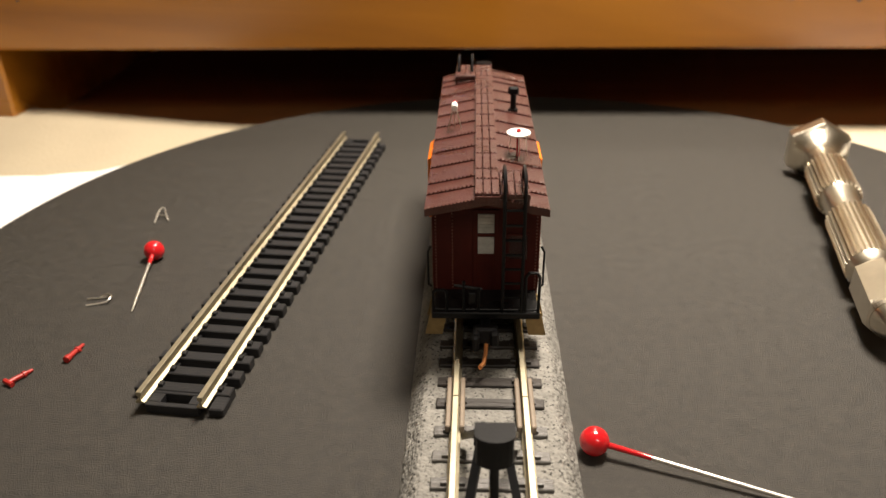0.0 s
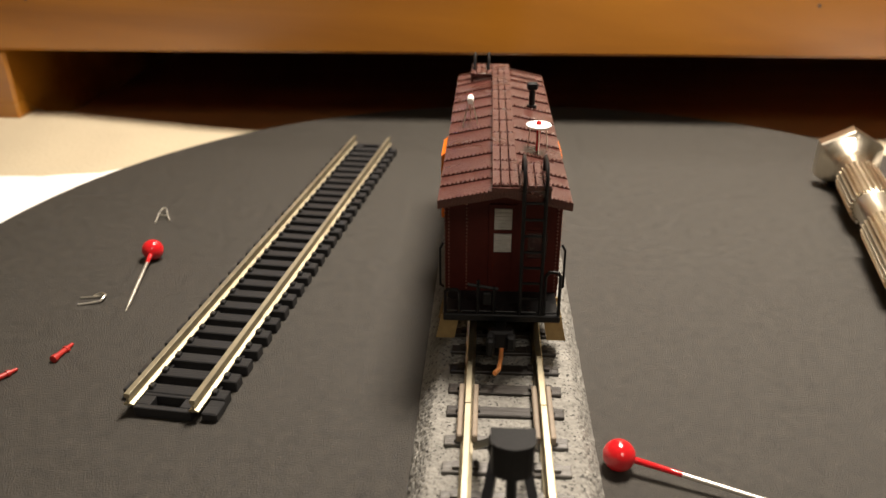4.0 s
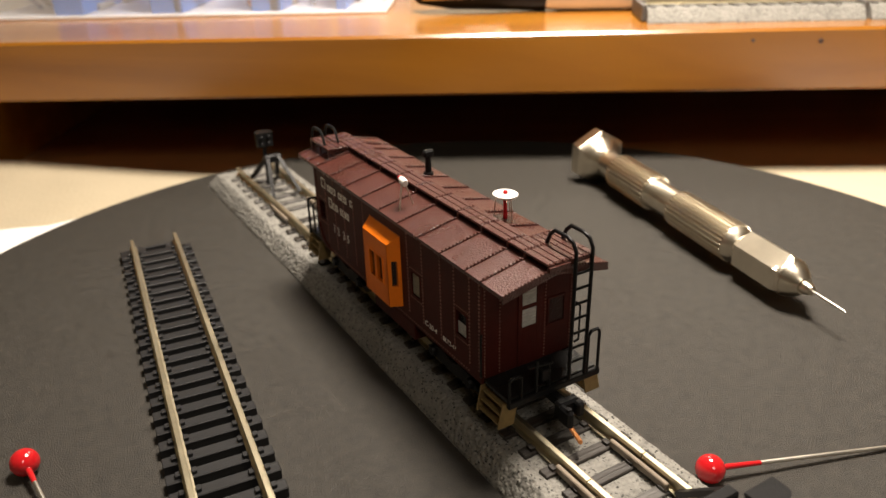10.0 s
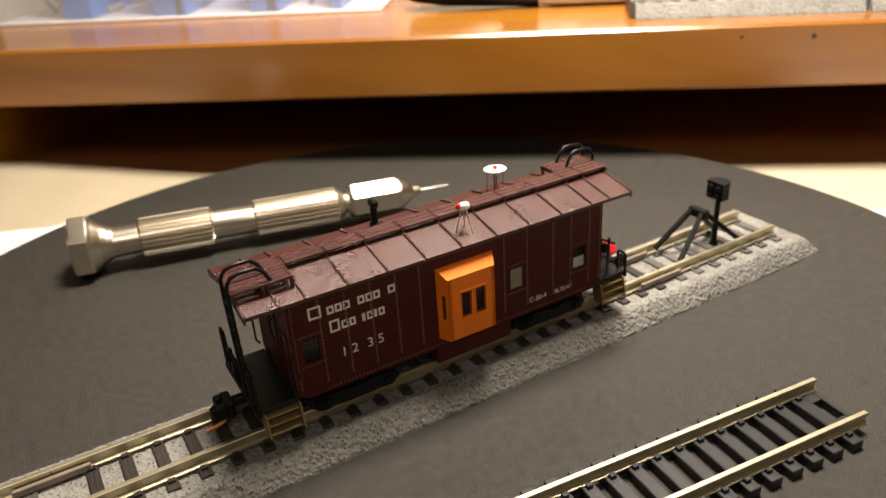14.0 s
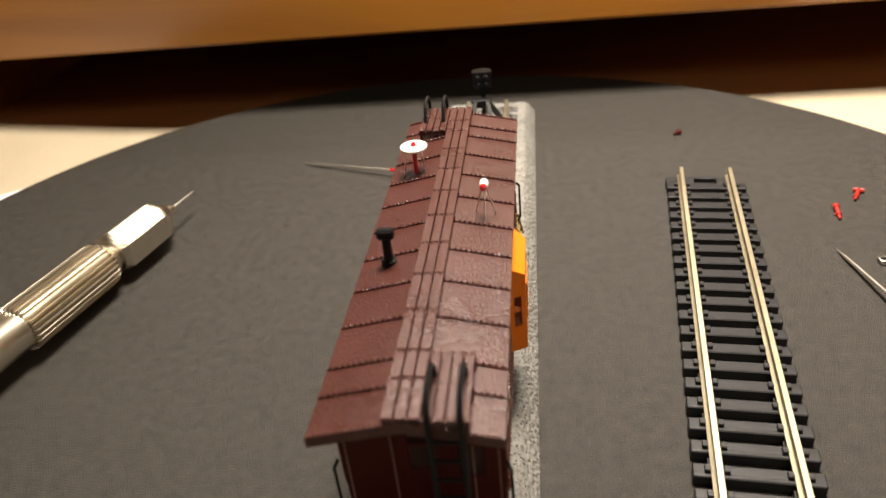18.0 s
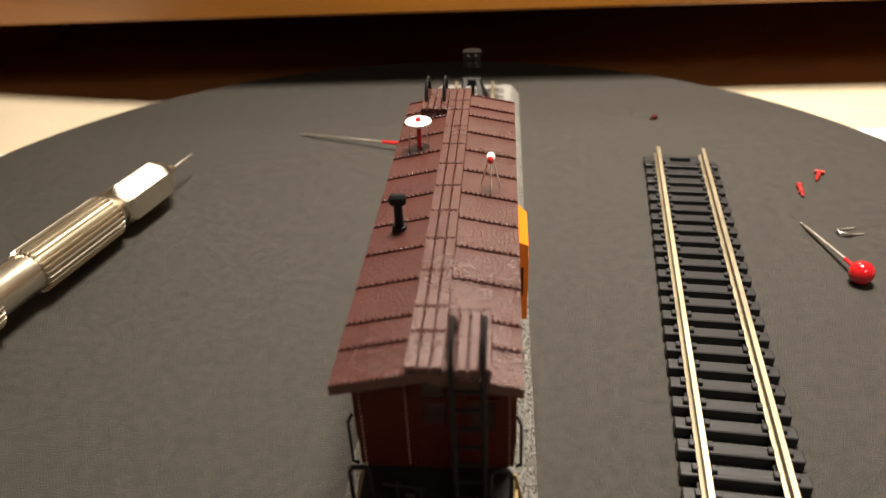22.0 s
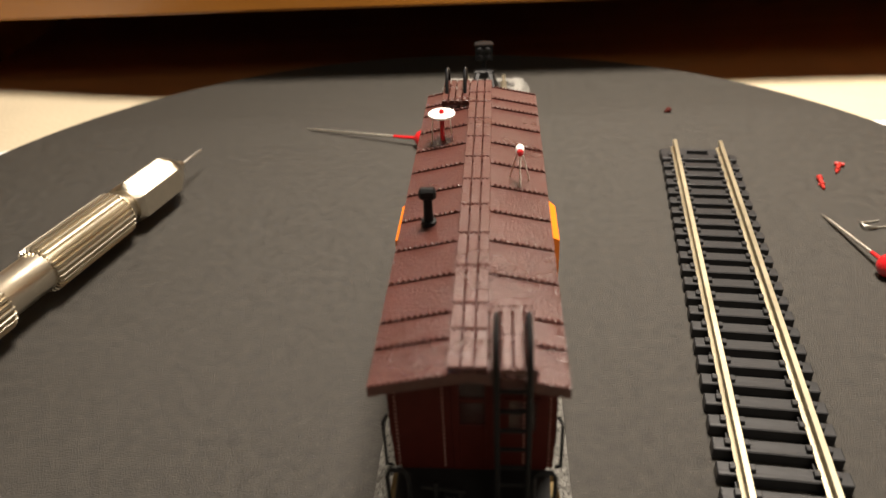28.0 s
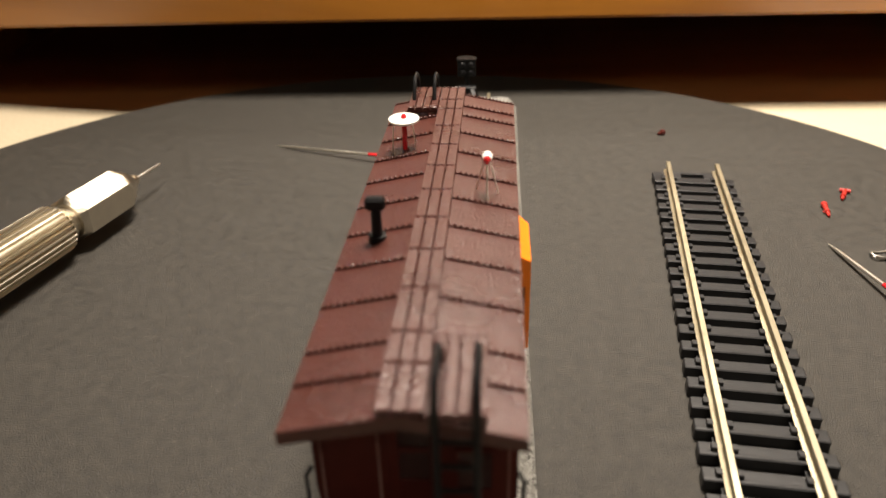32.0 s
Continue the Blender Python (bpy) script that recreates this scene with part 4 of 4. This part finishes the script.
        for y0, y1, z0, z1 in holes:
            fr = bmesh.new()
            xf = sorted((xo + s * 0.14, xo - s * 0.3))
            for a, b, c, d in ((y0 - 0.3, y1 + 0.3, z1, z1 + 0.3), (y0 - 0.3, y1 + 0.3, z0 - 0.3, z0), (y0 - 0.3, y0, z0, z1), (y1, y1 + 0.3, z0, z1)):
                box(fr, xf[0], xf[1], a, b, c, d)
            part("sash", fr, M_ORANGE, bay)
            gl = bmesh.new()
            box(gl, *sorted((xo - s * 0.4, xo - s * 0.5)), y0 + 0.02, y1 - 0.02, z0 + 0.02, z1 - 0.02)
            part("pane", gl, M_GLASS, bay, "dark glazing")
        # apron below the bay and battery box
        bm = bmesh.new()
        box(bm, *sorted((s * (BW - 0.1), s * (BW - 2.4))), -9.4, 5.4, FLOOR - 3.0, FLOOR, 0.12)
        part("equipment_box", bm, M_BODY, root, "oxide-red box below the floor")
    # smoke jack
    bm = bmesh.new()
    lathe(bm, (5.9, 8.1, roof_z(5.9) - 0.2), (5.9, 8.1, roof_z(5.9) + 6), [(0, 1.0), (0.7, 1.0), (0.75, 0.62), (1.2, 0.62), (3.4, 0.58)], 16)
    jack = part("smoke_jack", bm, M_BLACK, root, "black smoke jack with a T head", True)
    bm = bmesh.new()
    box(bm, 4.8, 7.0, 7.5, 8.7, roof_z(5.9) + 3.1, roof_z(5.9) + 4.4, 0.3)
    part("jack_head", bm, M_BLACK, jack)
    # round antenna on legs
    za = roof_z(5.7)
    bm = bmesh.new()
    lathe(bm, (5.7, -16.0, za + 3.5), (5.7, -16.0, za + 3.9), [(0, 2.0), (0.1, 2.1), (0.28, 2.1), (0.34, 2.0)], 32)
    ant = part("antenna_disc", bm, M_WHITE, root, "white disc antenna with a red tip", True)
    bm = bmesh.new()
    rod(bm, (5.7, -16.0, za - 0.1), (5.7, -16.0, za + 3.5), 0.36, 10)
    ball(bm, (5.7, -16.0, za + 3.95), 0.42, 10)
    part("antenna_mast", bm, M_RED, ant, "red mast", True)
    for k in range(3):
        bm = bmesh.new()
        w = 2 * math.pi * k / 3 + 0.5
        rod(bm, (5.7 + 1.9 * math.cos(w), -16.0 + 1.9 * math.sin(w), roof_z(5.7 + 1.9 * math.cos(w)) - 0.1), (5.7 + 1.5 * math.cos(w), -16.0 + 1.5 * math.sin(w), za + 3.55), 0.1, 6)
        part("antenna_leg", bm, M_WIRE, ant)
    # small light on a wire tripod
    xb_, yb_ = -5.9, -2.6
    za = roof_z(5.9)
    bm = bmesh.new()
    lathe(bm, (xb_, yb_ - 0.9, za + 3.9), (xb_, yb_ + 0.8, za + 4.2), [(0, 0.5), (0.15, 0.62), (1.2, 0.62), (1.7, 0.45)], 14)
    lt = part("roof_light", bm, M_WHITE, root, "small white roof light on a wire tripod", True)
    for yy in (1.0,):
        bm = bmesh.new()
        ball(bm, (xb_, yb_ + 0.95, za + 4.2), 0.48, 12)
        part("light_lens", bm, M_RED, lt, "red lens", True)
    for k in range(3):
        bm = bmesh.new()
        w = 2 * math.pi * k / 3 + math.pi / 2
        x, y = xb_ + 1.5 * math.cos(w), yb_ + 1.5 * math.sin(w)
        tube(bm, [(xb_ + 0.4 * math.cos(w), yb_ + 0.4 * math.sin(w), za + 3.6), (x, y, roof_z(x) + 0.3), (x, y, roof_z(x) - 0.2)], 0.12, 6)
        part("tripod_leg", bm, M_WIRE, lt)
    # trucks
    for t in (-1, 1):
        yc = t * 19.5
        bm = bmesh.new()
        for s in (-1, 1):
            prism(bm, [(yc - 7.4, 8.9), (yc - 5.6, 10.1), (yc - 2.2, 10.3), (yc, 9.6), (yc + 2.2, 10.3), (yc + 5.6, 10.1), (yc + 7.4, 8.9), (yc + 6.0, 8.0), (yc + 2.0, 7.7), (yc - 2.0, 7.7), (yc - 6.0, 8.0)], "x", *sorted((s * 6.9, s * 7.9)))
            for a in (-5.4, 5.4):
                lathe(bm, (s * 7.8, yc + a, 9.0), (s * 8.6, yc + a, 9.0), [(0, 1.0), (0.8, 0.8)], 10)
            for a in (-1.2, 0.0, 1.2):
                rod(bm, (s * 7.5, yc + a, 7.7), (s * 7.5, yc + a, 10.0), 0.42, 8)
        box(bm, -6.9, 6.9, yc - 1.5, yc + 1.5, 8.4, 10.6, 0.2)
        truck = part("truck", bm, M_BLACK, root, "black four-wheel truck")
        for a in (-5.4, 5.4):
            for s in (-1, 1):
                w = bmesh.new()
                lathe(w, (s * 4.0, 0, 0), (s * 6.9, 0, 0), [(0, 2.95), (0.5, 2.9), (0.6, 2.42), (2.0, 2.38), (2.1, 1.6)], 28)
                WHEELS.append(part("wheel", w, M_BLACK, truck, "", True))
            w = bmesh.new()
            rod(w, (-4.0, 0, 0), (4.0, 0, 0), 0.5, 8)
            WHEELS.append(part("axle", w, M_WIRE, truck))
            for o in WHEELS[-3:]:
                o.location = (0, (yc + a) * MM, 9.0 * MM)
    bm = bmesh.new()
    lathe(bm, (3.4, 2.0, FLOOR - 1.2), (3.4, 8.0, FLOOR - 1.2), [(0, 0.9), (0.4, 1.3), (5.6, 1.3), (6.0, 0.9)], 14)
    part("air_tank", bm, M_BLACK, root, "black air tank below the floor", True)
    bm = bmesh.new()
    box(bm, -1.2, 1.2, -11.0, 11.0, FLOOR - 1.6, FLOOR + 0.25, 0.2)
    part("centre_sill", bm, M_BLACK, root)
    # lettering on the side that faces -x: the road's name as plain bars, the number and class as read
    xs = -BW - 0.05
    for y0, w, z0, h in ((26.2, 2.0, 23.6, 1.9), (23.3, 1.1, 23.6, 1.25), (22.0, 1.1, 23.6, 1.25), (20.7, 1.1, 23.6, 1.25), (18.3, 1.1, 23.6, 1.25), (17.0, 1.1, 23.6, 1.25), (15.7, 1.1, 23.6, 1.25), (13.2, 1.2, 23.7, 1.25),
                         (23.2, 1.6, 20.6, 1.9), (21.3, 1.1, 20.7, 1.25), (20.0, 1.0, 20.7, 1.25), (17.9, 0.5, 20.7, 1.25), (17.1, 1.0, 20.7, 1.25), (15.9, 0.5, 20.7, 1.25), (15.1, 1.0, 20.7, 1.25)):
        bm = bmesh.new()
        g, b0 = 0.3, z0 + 0.4
        for ya, yb, za, zb in ((y0 - w, y0 - w + g, b0, b0 + h), (y0 - g, y0, b0, b0 + h), (y0 - w + g, y0 - g, b0, b0 + g), (y0 - w + g, y0 - g, b0 + h - g, b0 + h)):
            if yb > ya:
                box(bm, xs, xs + 0.08, ya, yb, za, zb)
        bmesh.ops.remove_doubles(bm, verts=bm.verts, dist=0.001)
        part("name_bar", bm, M_LETTER, root, "off-white painted lettering bar")
    text_part("1 2", 2.3, (xs, 22.0, 16.6), root, "road_number")
    text_part("3 5", 2.3, (xs, 17.6, 16.6), root, "road_number")
    text_part("C-30-4", 1.3, (xs, -13.3, 13.6), root, "class_lettering")
    text_part("BLT2-47", 1.1, (xs, -18.8, 13.6), root, "built_date")
    # narrow the car to its width and raise its body to its height
    done = set()
    for o in root.children_recursive:
        at = o.matrix_basis.translation
        if at.length > 0:
            at = Vector((at.x * CAR_W, at.y, tall(at.z / MM) * MM))
            o.location = at
        elif o.data.name not in done:
            done.add(o.data.name)
            for v in o.data.vertices:
                v.co = (v.co.x * CAR_W, v.co.y, tall(v.co.z / MM) * MM)
    return root


car = caboose()

# ---- things on the shelf and small scraps ----

# ---- papers on the cloth ----
PAPER_Z = TABLE_Z + 1.15


def paper(name, x0, x1, y0, y1, label, turn=0.0):
    bm = bmesh.new()
    w, h = (x1 - x0) / 2, (y1 - y0) / 2
    n = 14
    rows = [[bm.verts.new((-w + 2 * w * i / n, -h + 2 * h * j / n, 0.05 + 0.05 * math.sin(i * 0.7) * math.sin(j * 0.9))) for i in range(n + 1)] for j in range(n + 1)]
    for a, b in zip(rows, rows[1:]):
        for i in range(n):
            bm.faces.new((a[i], a[i + 1], b[i + 1], b[i]))
    thicken(bm, 0.1)
    return solo(name, bm, M_PAPER, label, "paper", ((x0 + x1) / 2, (y0 + y1) / 2, PAPER_Z), turn, board=False, group="sheets of paper")


paper("paper_sheet", -345, -100, -164, 82, "white sheet of paper lying on the cloth", -3)
right_paper = paper("paper_sheet", 90, 340, -130, 71, "white sheet of paper with red printed flowers")


def petals(name, at, count, size, material, label, seed, parent=None):
    rnd = random.Random(seed)
    bm = bmesh.new()
    for i in range(count):
        a = rnd.uniform(0, 6.28)
        c = Vector((rnd.uniform(-1, 1) * size, rnd.uniform(-1, 1) * size * 0.7, 0))
        r = size * rnd.uniform(0.35, 0.6)
        u, v = Vector((math.cos(a), math.sin(a), 0)), Vector((-math.sin(a), math.cos(a), 0))
        ringv = [bm.verts.new(c + u * r * math.cos(w) + v * r * 0.5 * math.sin(w) + Vector((0, 0, 0.004 * i))) for w in [k * math.pi / 6 for k in range(12)]]
        bm.faces.new(ringv)
    if parent:
        ob = part(name, bm, material, parent, label)
        ob.matrix_basis = pose(at[0] * MM, at[1] * MM, at[2] * MM)
        return ob
    return solo(name, bm, material, label, "print", at, board=False)


for dx, dy, k in ((-94, 81, 6), (-89, 75, 6), (-82, 69, 5), (-62, 60, 6)):
    petals("flower_print", (dx, dy, 0.28), k, 3.2, M_REDPRINT, "red printed flower", k + dx, right_paper)
petals("leaf_print", (139, 77, TABLE_Z + 1.25), 5, 4.2, M_GREEN, "green leaf printed on the cream cloth", 5)

# ---- on the shelf ----
TOP = SH_Z1


M_CLEARWALL = bpy.data.materials.new("clear_plastic_wall")
M_CLEARWALL.use_nodes = True
clear = M_CLEARWALL.node_tree.nodes["Principled BSDF"]
clear.inputs["Base Color"].default_value = (0.92, 0.93, 0.96, 1)
clear.inputs["Roughness"].default_value = 0.25
clear.inputs["Alpha"].default_value = 0.16


def organiser():
    x0, x1, y0, y1, h = -172.0, -31.0, 140.0, 230.0, 40.0
    root = thing("parts_organiser", "clear plastic parts box with blue dividers, filled with small parts", "storage box", (x0, y0, TOP), board=False)
    w, d = x1 - x0, y1 - y0
    bm = bmesh.new()
    box(bm, 0, w, 0, d, 0, 1.2, 0.3)
    part("box_floor", bm, M_CLEAR, root)
    for name, b in (("front_wall", (0, w, 0, 1.1)), ("back_wall", (0, w, d - 1.1, d)), ("end_wall", (0, 1.1, 1.15, d - 1.15)), ("end_wall", (w - 1.1, w, 1.15, d - 1.15))):
        bm = bmesh.new()
        box(bm, *b, 1.25, h, 0.2)
        part(name, bm, M_CLEARWALL, root)
    bm = bmesh.new()
    box(bm, -1.5, w + 1.5, -1.5, d + 1.5, h + 0.1, h + 3, 0.6)
    part("lid", bm, M_CLEARWALL, root, "clear plastic lid")
    rnd = random.Random(4)
    for x in (26, 60, 68, 95, 101, 124):
        bm = bmesh.new()
        box(bm, x, x + 1.4 + (9 if x in (26, 60, 95) else 2), 1.3, d - 1.3, 1.3, h - 3, 0.2)
        part("divider", bm, M_BLUE, root, "blue plastic divider")
    for k in range(26):
        bm = bmesh.new()
        x, y = rnd.uniform(8, w - 12), rnd.uniform(5, d - 20)
        a = rnd.uniform(0, 3.1)
        l = rnd.uniform(6, 14)
        z = 2.4
        tube(bm, [(x, y, z), (x + l * math.cos(a), y + abs(l * math.sin(a)), z + rnd.uniform(0, 9))], rnd.uniform(0.9, 1.6), 6)
        part("spare_part", bm, (M_GREY, M_BLACK, M_REDPLASTIC, M_CABLE)[k % 4], root)


organiser()


def marker():
    root = thing("marker_pen", "marker pen with a black cap, silver clip and pale barrel", "pen", (-21, 140.0, TOP), -1.5, board=False)
    r = 6.2
    bm = bmesh.new()
    lathe(bm, (0, 0, r), (1, 0, r), [(0, 2.6), (1.5, 3.6), (12, 5.2), (42, r), (43, r)], 28)
    part("cap", bm, M_BLACK, root, "black cap", True)
    bm = bmesh.new()
    lathe(bm, (43, 0, r), (44, 0, r), [(0, 5.7), (5, r), (58, r), (66, 5.4), (67, 4.0)], 28)
    part("barrel", bm, M_PEN, root, "pale grey barrel", True)
    bm = bmesh.new()
    tube(bm, [(31, -6.1, 6.6), (25, -7.4, 6.4), (8, -6.8, 5.8), (3, -5.3, 5.6)], 1.1, 8)
    part("clip", bm, M_STEEL, root, "silver clip", True)
    for x, w in ((56, 16), (82, 6)):
        bm = bmesh.new()
        box(bm, x, x + w, -6.26, -6.1, 5.4, 8.2)
        part("barrel_print", bm, M_GREY, root, "grey printing")


marker()


def shelf_track(x0, x1, y, turn):
    root = thing("roadbed_track", "grey moulded roadbed track length lying on the shelf", "model track", (x0, y, TOP), turn, board=False, group="roadbed track lengths")
    n = x1 - x0
    bm = bmesh.new()
    prism(bm, [(-12.4, 0), (12.4, 0), (12.2, 0.6), (9.4, 4.0), (-9.4, 4.0), (-12.2, 0.6)], "x", 0, n)
    part("roadbed", bm, M_BALLAST, root)
    for s in (-1, 1):
        bm = bmesh.new()
        prism(bm, [(s * GAUGE + x, z) for x, z in rail_section(BED_Z + 0.55, RAIL_TOP)], "x", 0.2, n - 0.2)
        part("rail", bm, M_RAIL, root)
    tie = bmesh.new()
    box(tie, -1.05, 1.05, -7.7, 7.7, BED_Z - 0.4, BED_Z + 0.5, 0.12)
    me = mesh_of("tie", tie, M_TIE_GREY if bumper else M_TIE_BROWN)
    for i in range(int(n / TIE_PITCH)):
        piece("tie", me, root, (2 + TIE_PITCH * i, 0, 0))
    bm = bmesh.new()
    box(bm, -1.4, -0.05, -9.0, 9.0, 0.3, 5.0, 0.2)
    part("end_clip", bm, M_TIE_GREY, root, "brown track end clip")


shelf_track(50.0, 112.0, 120.5, -1.0)
shelf_track(113.6, 240.0, 119.3, -1.0)
shelf_track(96.0, 240.0, 160.0, 1.0)
bm = bmesh.new()
box(bm, 0, 150, 0, 70, 0, 1.2, 0.2)
solo("white_card", bm, M_PAPER, "white card lying on the shelf behind the pen", "card", (18, 178, TOP), 2, board=False)

# ---- cables beside the shelf ----
bm = bmesh.new()
tube(bm, [(-335 + 50 * math.cos(a), 262 + 44 * math.sin(a), 20 + 21 * math.sin(a)) for a in [math.radians(-110 + 300 * i / 40) for i in range(41)]], 2.6, 10)
solo("coiled_cable", bm, M_CABLE, "loop of grey cable hanging beside the shelf", "cable", board=False, smooth=True)
bm = bmesh.new()
tube(bm, [(-198, 97, TABLE_Z + 7), (-204, 104, TABLE_Z + 10), (-212, 115, 18), (-236, 142, 42), (-262, 170, 66), (-300, 215, 105), (-350, 290, 160)], 1.0, 8)
solo("black_cable", bm, M_BLACK, "thin black cable running down beside the shelf", "cable", board=False, smooth=True)

# ---- scraps on the board ----


def wire_clip(at, turn, wires, label):
    bm = bmesh.new()
    for pts in wires:
        tube(bm, pts, 0.19, 6)
    solo("wire_clip", bm, M_WIRE, label, "wire clip", (*at, 0), turn, group="wire clips", smooth=True)


wire_clip((-73.4, 23.0), 0, [
    [(-1.5, -3.6, 0.2), (-1.7, -1.8, 0.5), (-2.0, 0.2, 0.9), (-1.9, 1.6, 1.2), (-1.5, 2.4, 1.3), (-1.0, 2.0, 1.2), (-0.4, 0.6, 0.9), (0.4, -1.0, 0.6), (1.1, -2.2, 0.2)],
    [(-1.9, -0.3, 0.8), (-0.9, -0.7, 0.75), (0.2, -0.6, 0.7)],
], "arched steel wire clip with two splayed legs")
wire_clip((-72.9, -14.2), 0, [
    [(-2.3, 0.6, 0.2), (-0.3, 0.9, 0.25), (0.8, 1.1, 0.3), (1.7, 1.35, 0.4), (2.2, 1.2, 0.7), (2.4, 0.5, 0.9), (2.4, -0.2, 0.8), (2.0, -0.7, 0.45), (0.6, -1.1, 0.25), (-1.6, -1.7, 0.2)],
    [(2.3, 1.0, 0.8), (1.4, 1.5, 0.8), (0.5, 1.35, 0.6), (-0.1, 1.2, 0.35)],
], "bent steel wire clip with two nearly parallel legs")
bm = bmesh.new()
lathe(bm, (-2.5, 0, 0.62), (2.5, 0, 0.4), [(0, 0.3), (0.15, 0.62), (0.9, 0.62), (1.05, 0.46), (3.0, 0.42), (3.05, 0.55), (3.5, 0.55), (3.55, 0.36), (4.9, 0.28), (5.0, 0.1)], 10)
rod(bm, (0.75, 0, 0.5), (0.75, -0.75, 0.4), 0.2, 6)
solo("red_casting", bm, M_REDPLASTIC, "tiny tapered red plastic casting with a collar", "spare part", (-69.3, -31.0, 0), 82, group="red castings", smooth=True)
bm = bmesh.new()
lathe(bm, (-2.0, 0, 0.6), (2.2, 0, 0.4), [(0, 0.4), (0.6, 0.45), (2.4, 0.4), (2.45, 0.55), (2.9, 0.55), (2.95, 0.34), (4.1, 0.26), (4.2, 0.1)], 10)
rod(bm, (-2.0, -1.0, 0.5), (-2.0, 1.0, 0.6), 0.42, 8)
solo("red_casting", bm, M_REDPLASTIC, "tiny red plastic casting with a crossbar at one end", "spare part", (-75.0, -37.7, 0), 62, group="red castings", smooth=True)
bm = bmesh.new()
ball(bm, (0, 0, 0.55), 0.8, 8)
rod(bm, (0, 0, 0.5), (1.3, 0.2, 0.4), 0.35, 6)
solo("dark_scrap", bm, M_BODY, "dark red plastic scrap on the black card", "scrap", (-46.2, -71.7, 0), 20)


# ---- what moves: the turntable and all that rides on it; the car rolls along its track ----
def glide(table, t):
    """A value between the rows of a table, easing in and out without overshoot."""
    if t <= table[0][0]:
        return table[0][1]
    slopes = [(b[1] - a[1]) / (b[0] - a[0]) for a, b in zip(table, table[1:])]
    tangents = [0.0] + [2 * p * q / (p + q) if p * q > 0 else 0.0 for p, q in zip(slopes, slopes[1:])] + [0.0]
    for i, ((a, u), (b, v)) in enumerate(zip(table, table[1:])):
        if t <= b:
            h = b - a
            k = (t - a) / h
            return u * (1 + 2 * k) * (1 - k) ** 2 + v * k * k * (3 - 2 * k) + h * k * (1 - k) * (tangents[i] * (1 - k) - tangents[i + 1] * k)
    return table[-1][1]


def motions():
    axis = Matrix.Translation((-PIVOT[0] * MM, -PIVOT[1] * MM, 0))
    beats = [0.0, 7.5] + [7.7 + 0.2 * i for i in range(60)] + [32.0]
    for ob in BOARD:
        rest = ob.matrix_basis.copy()
        rows = []
        for t in beats:
            rolled = glide(ROLL, t) * MM if ob is car else 0.0
            rows.append((t, pose(0, 0, 0, 0, 0, glide(TURN, t)) @ axis @ Matrix.Translation((0, rolled, 0)) @ rest))
        walk(ob, rows)
    for ob in WHEELS:
        y, z = ob.location.y, ob.location.z
        walk(ob, [(t, pose(0, y, z, -math.degrees(glide(ROLL, t) / WHEEL_R))) for t in [0.0, 15.5] + [15.7 + 0.2 * i for i in range(20)] + [32.0]])


motions()
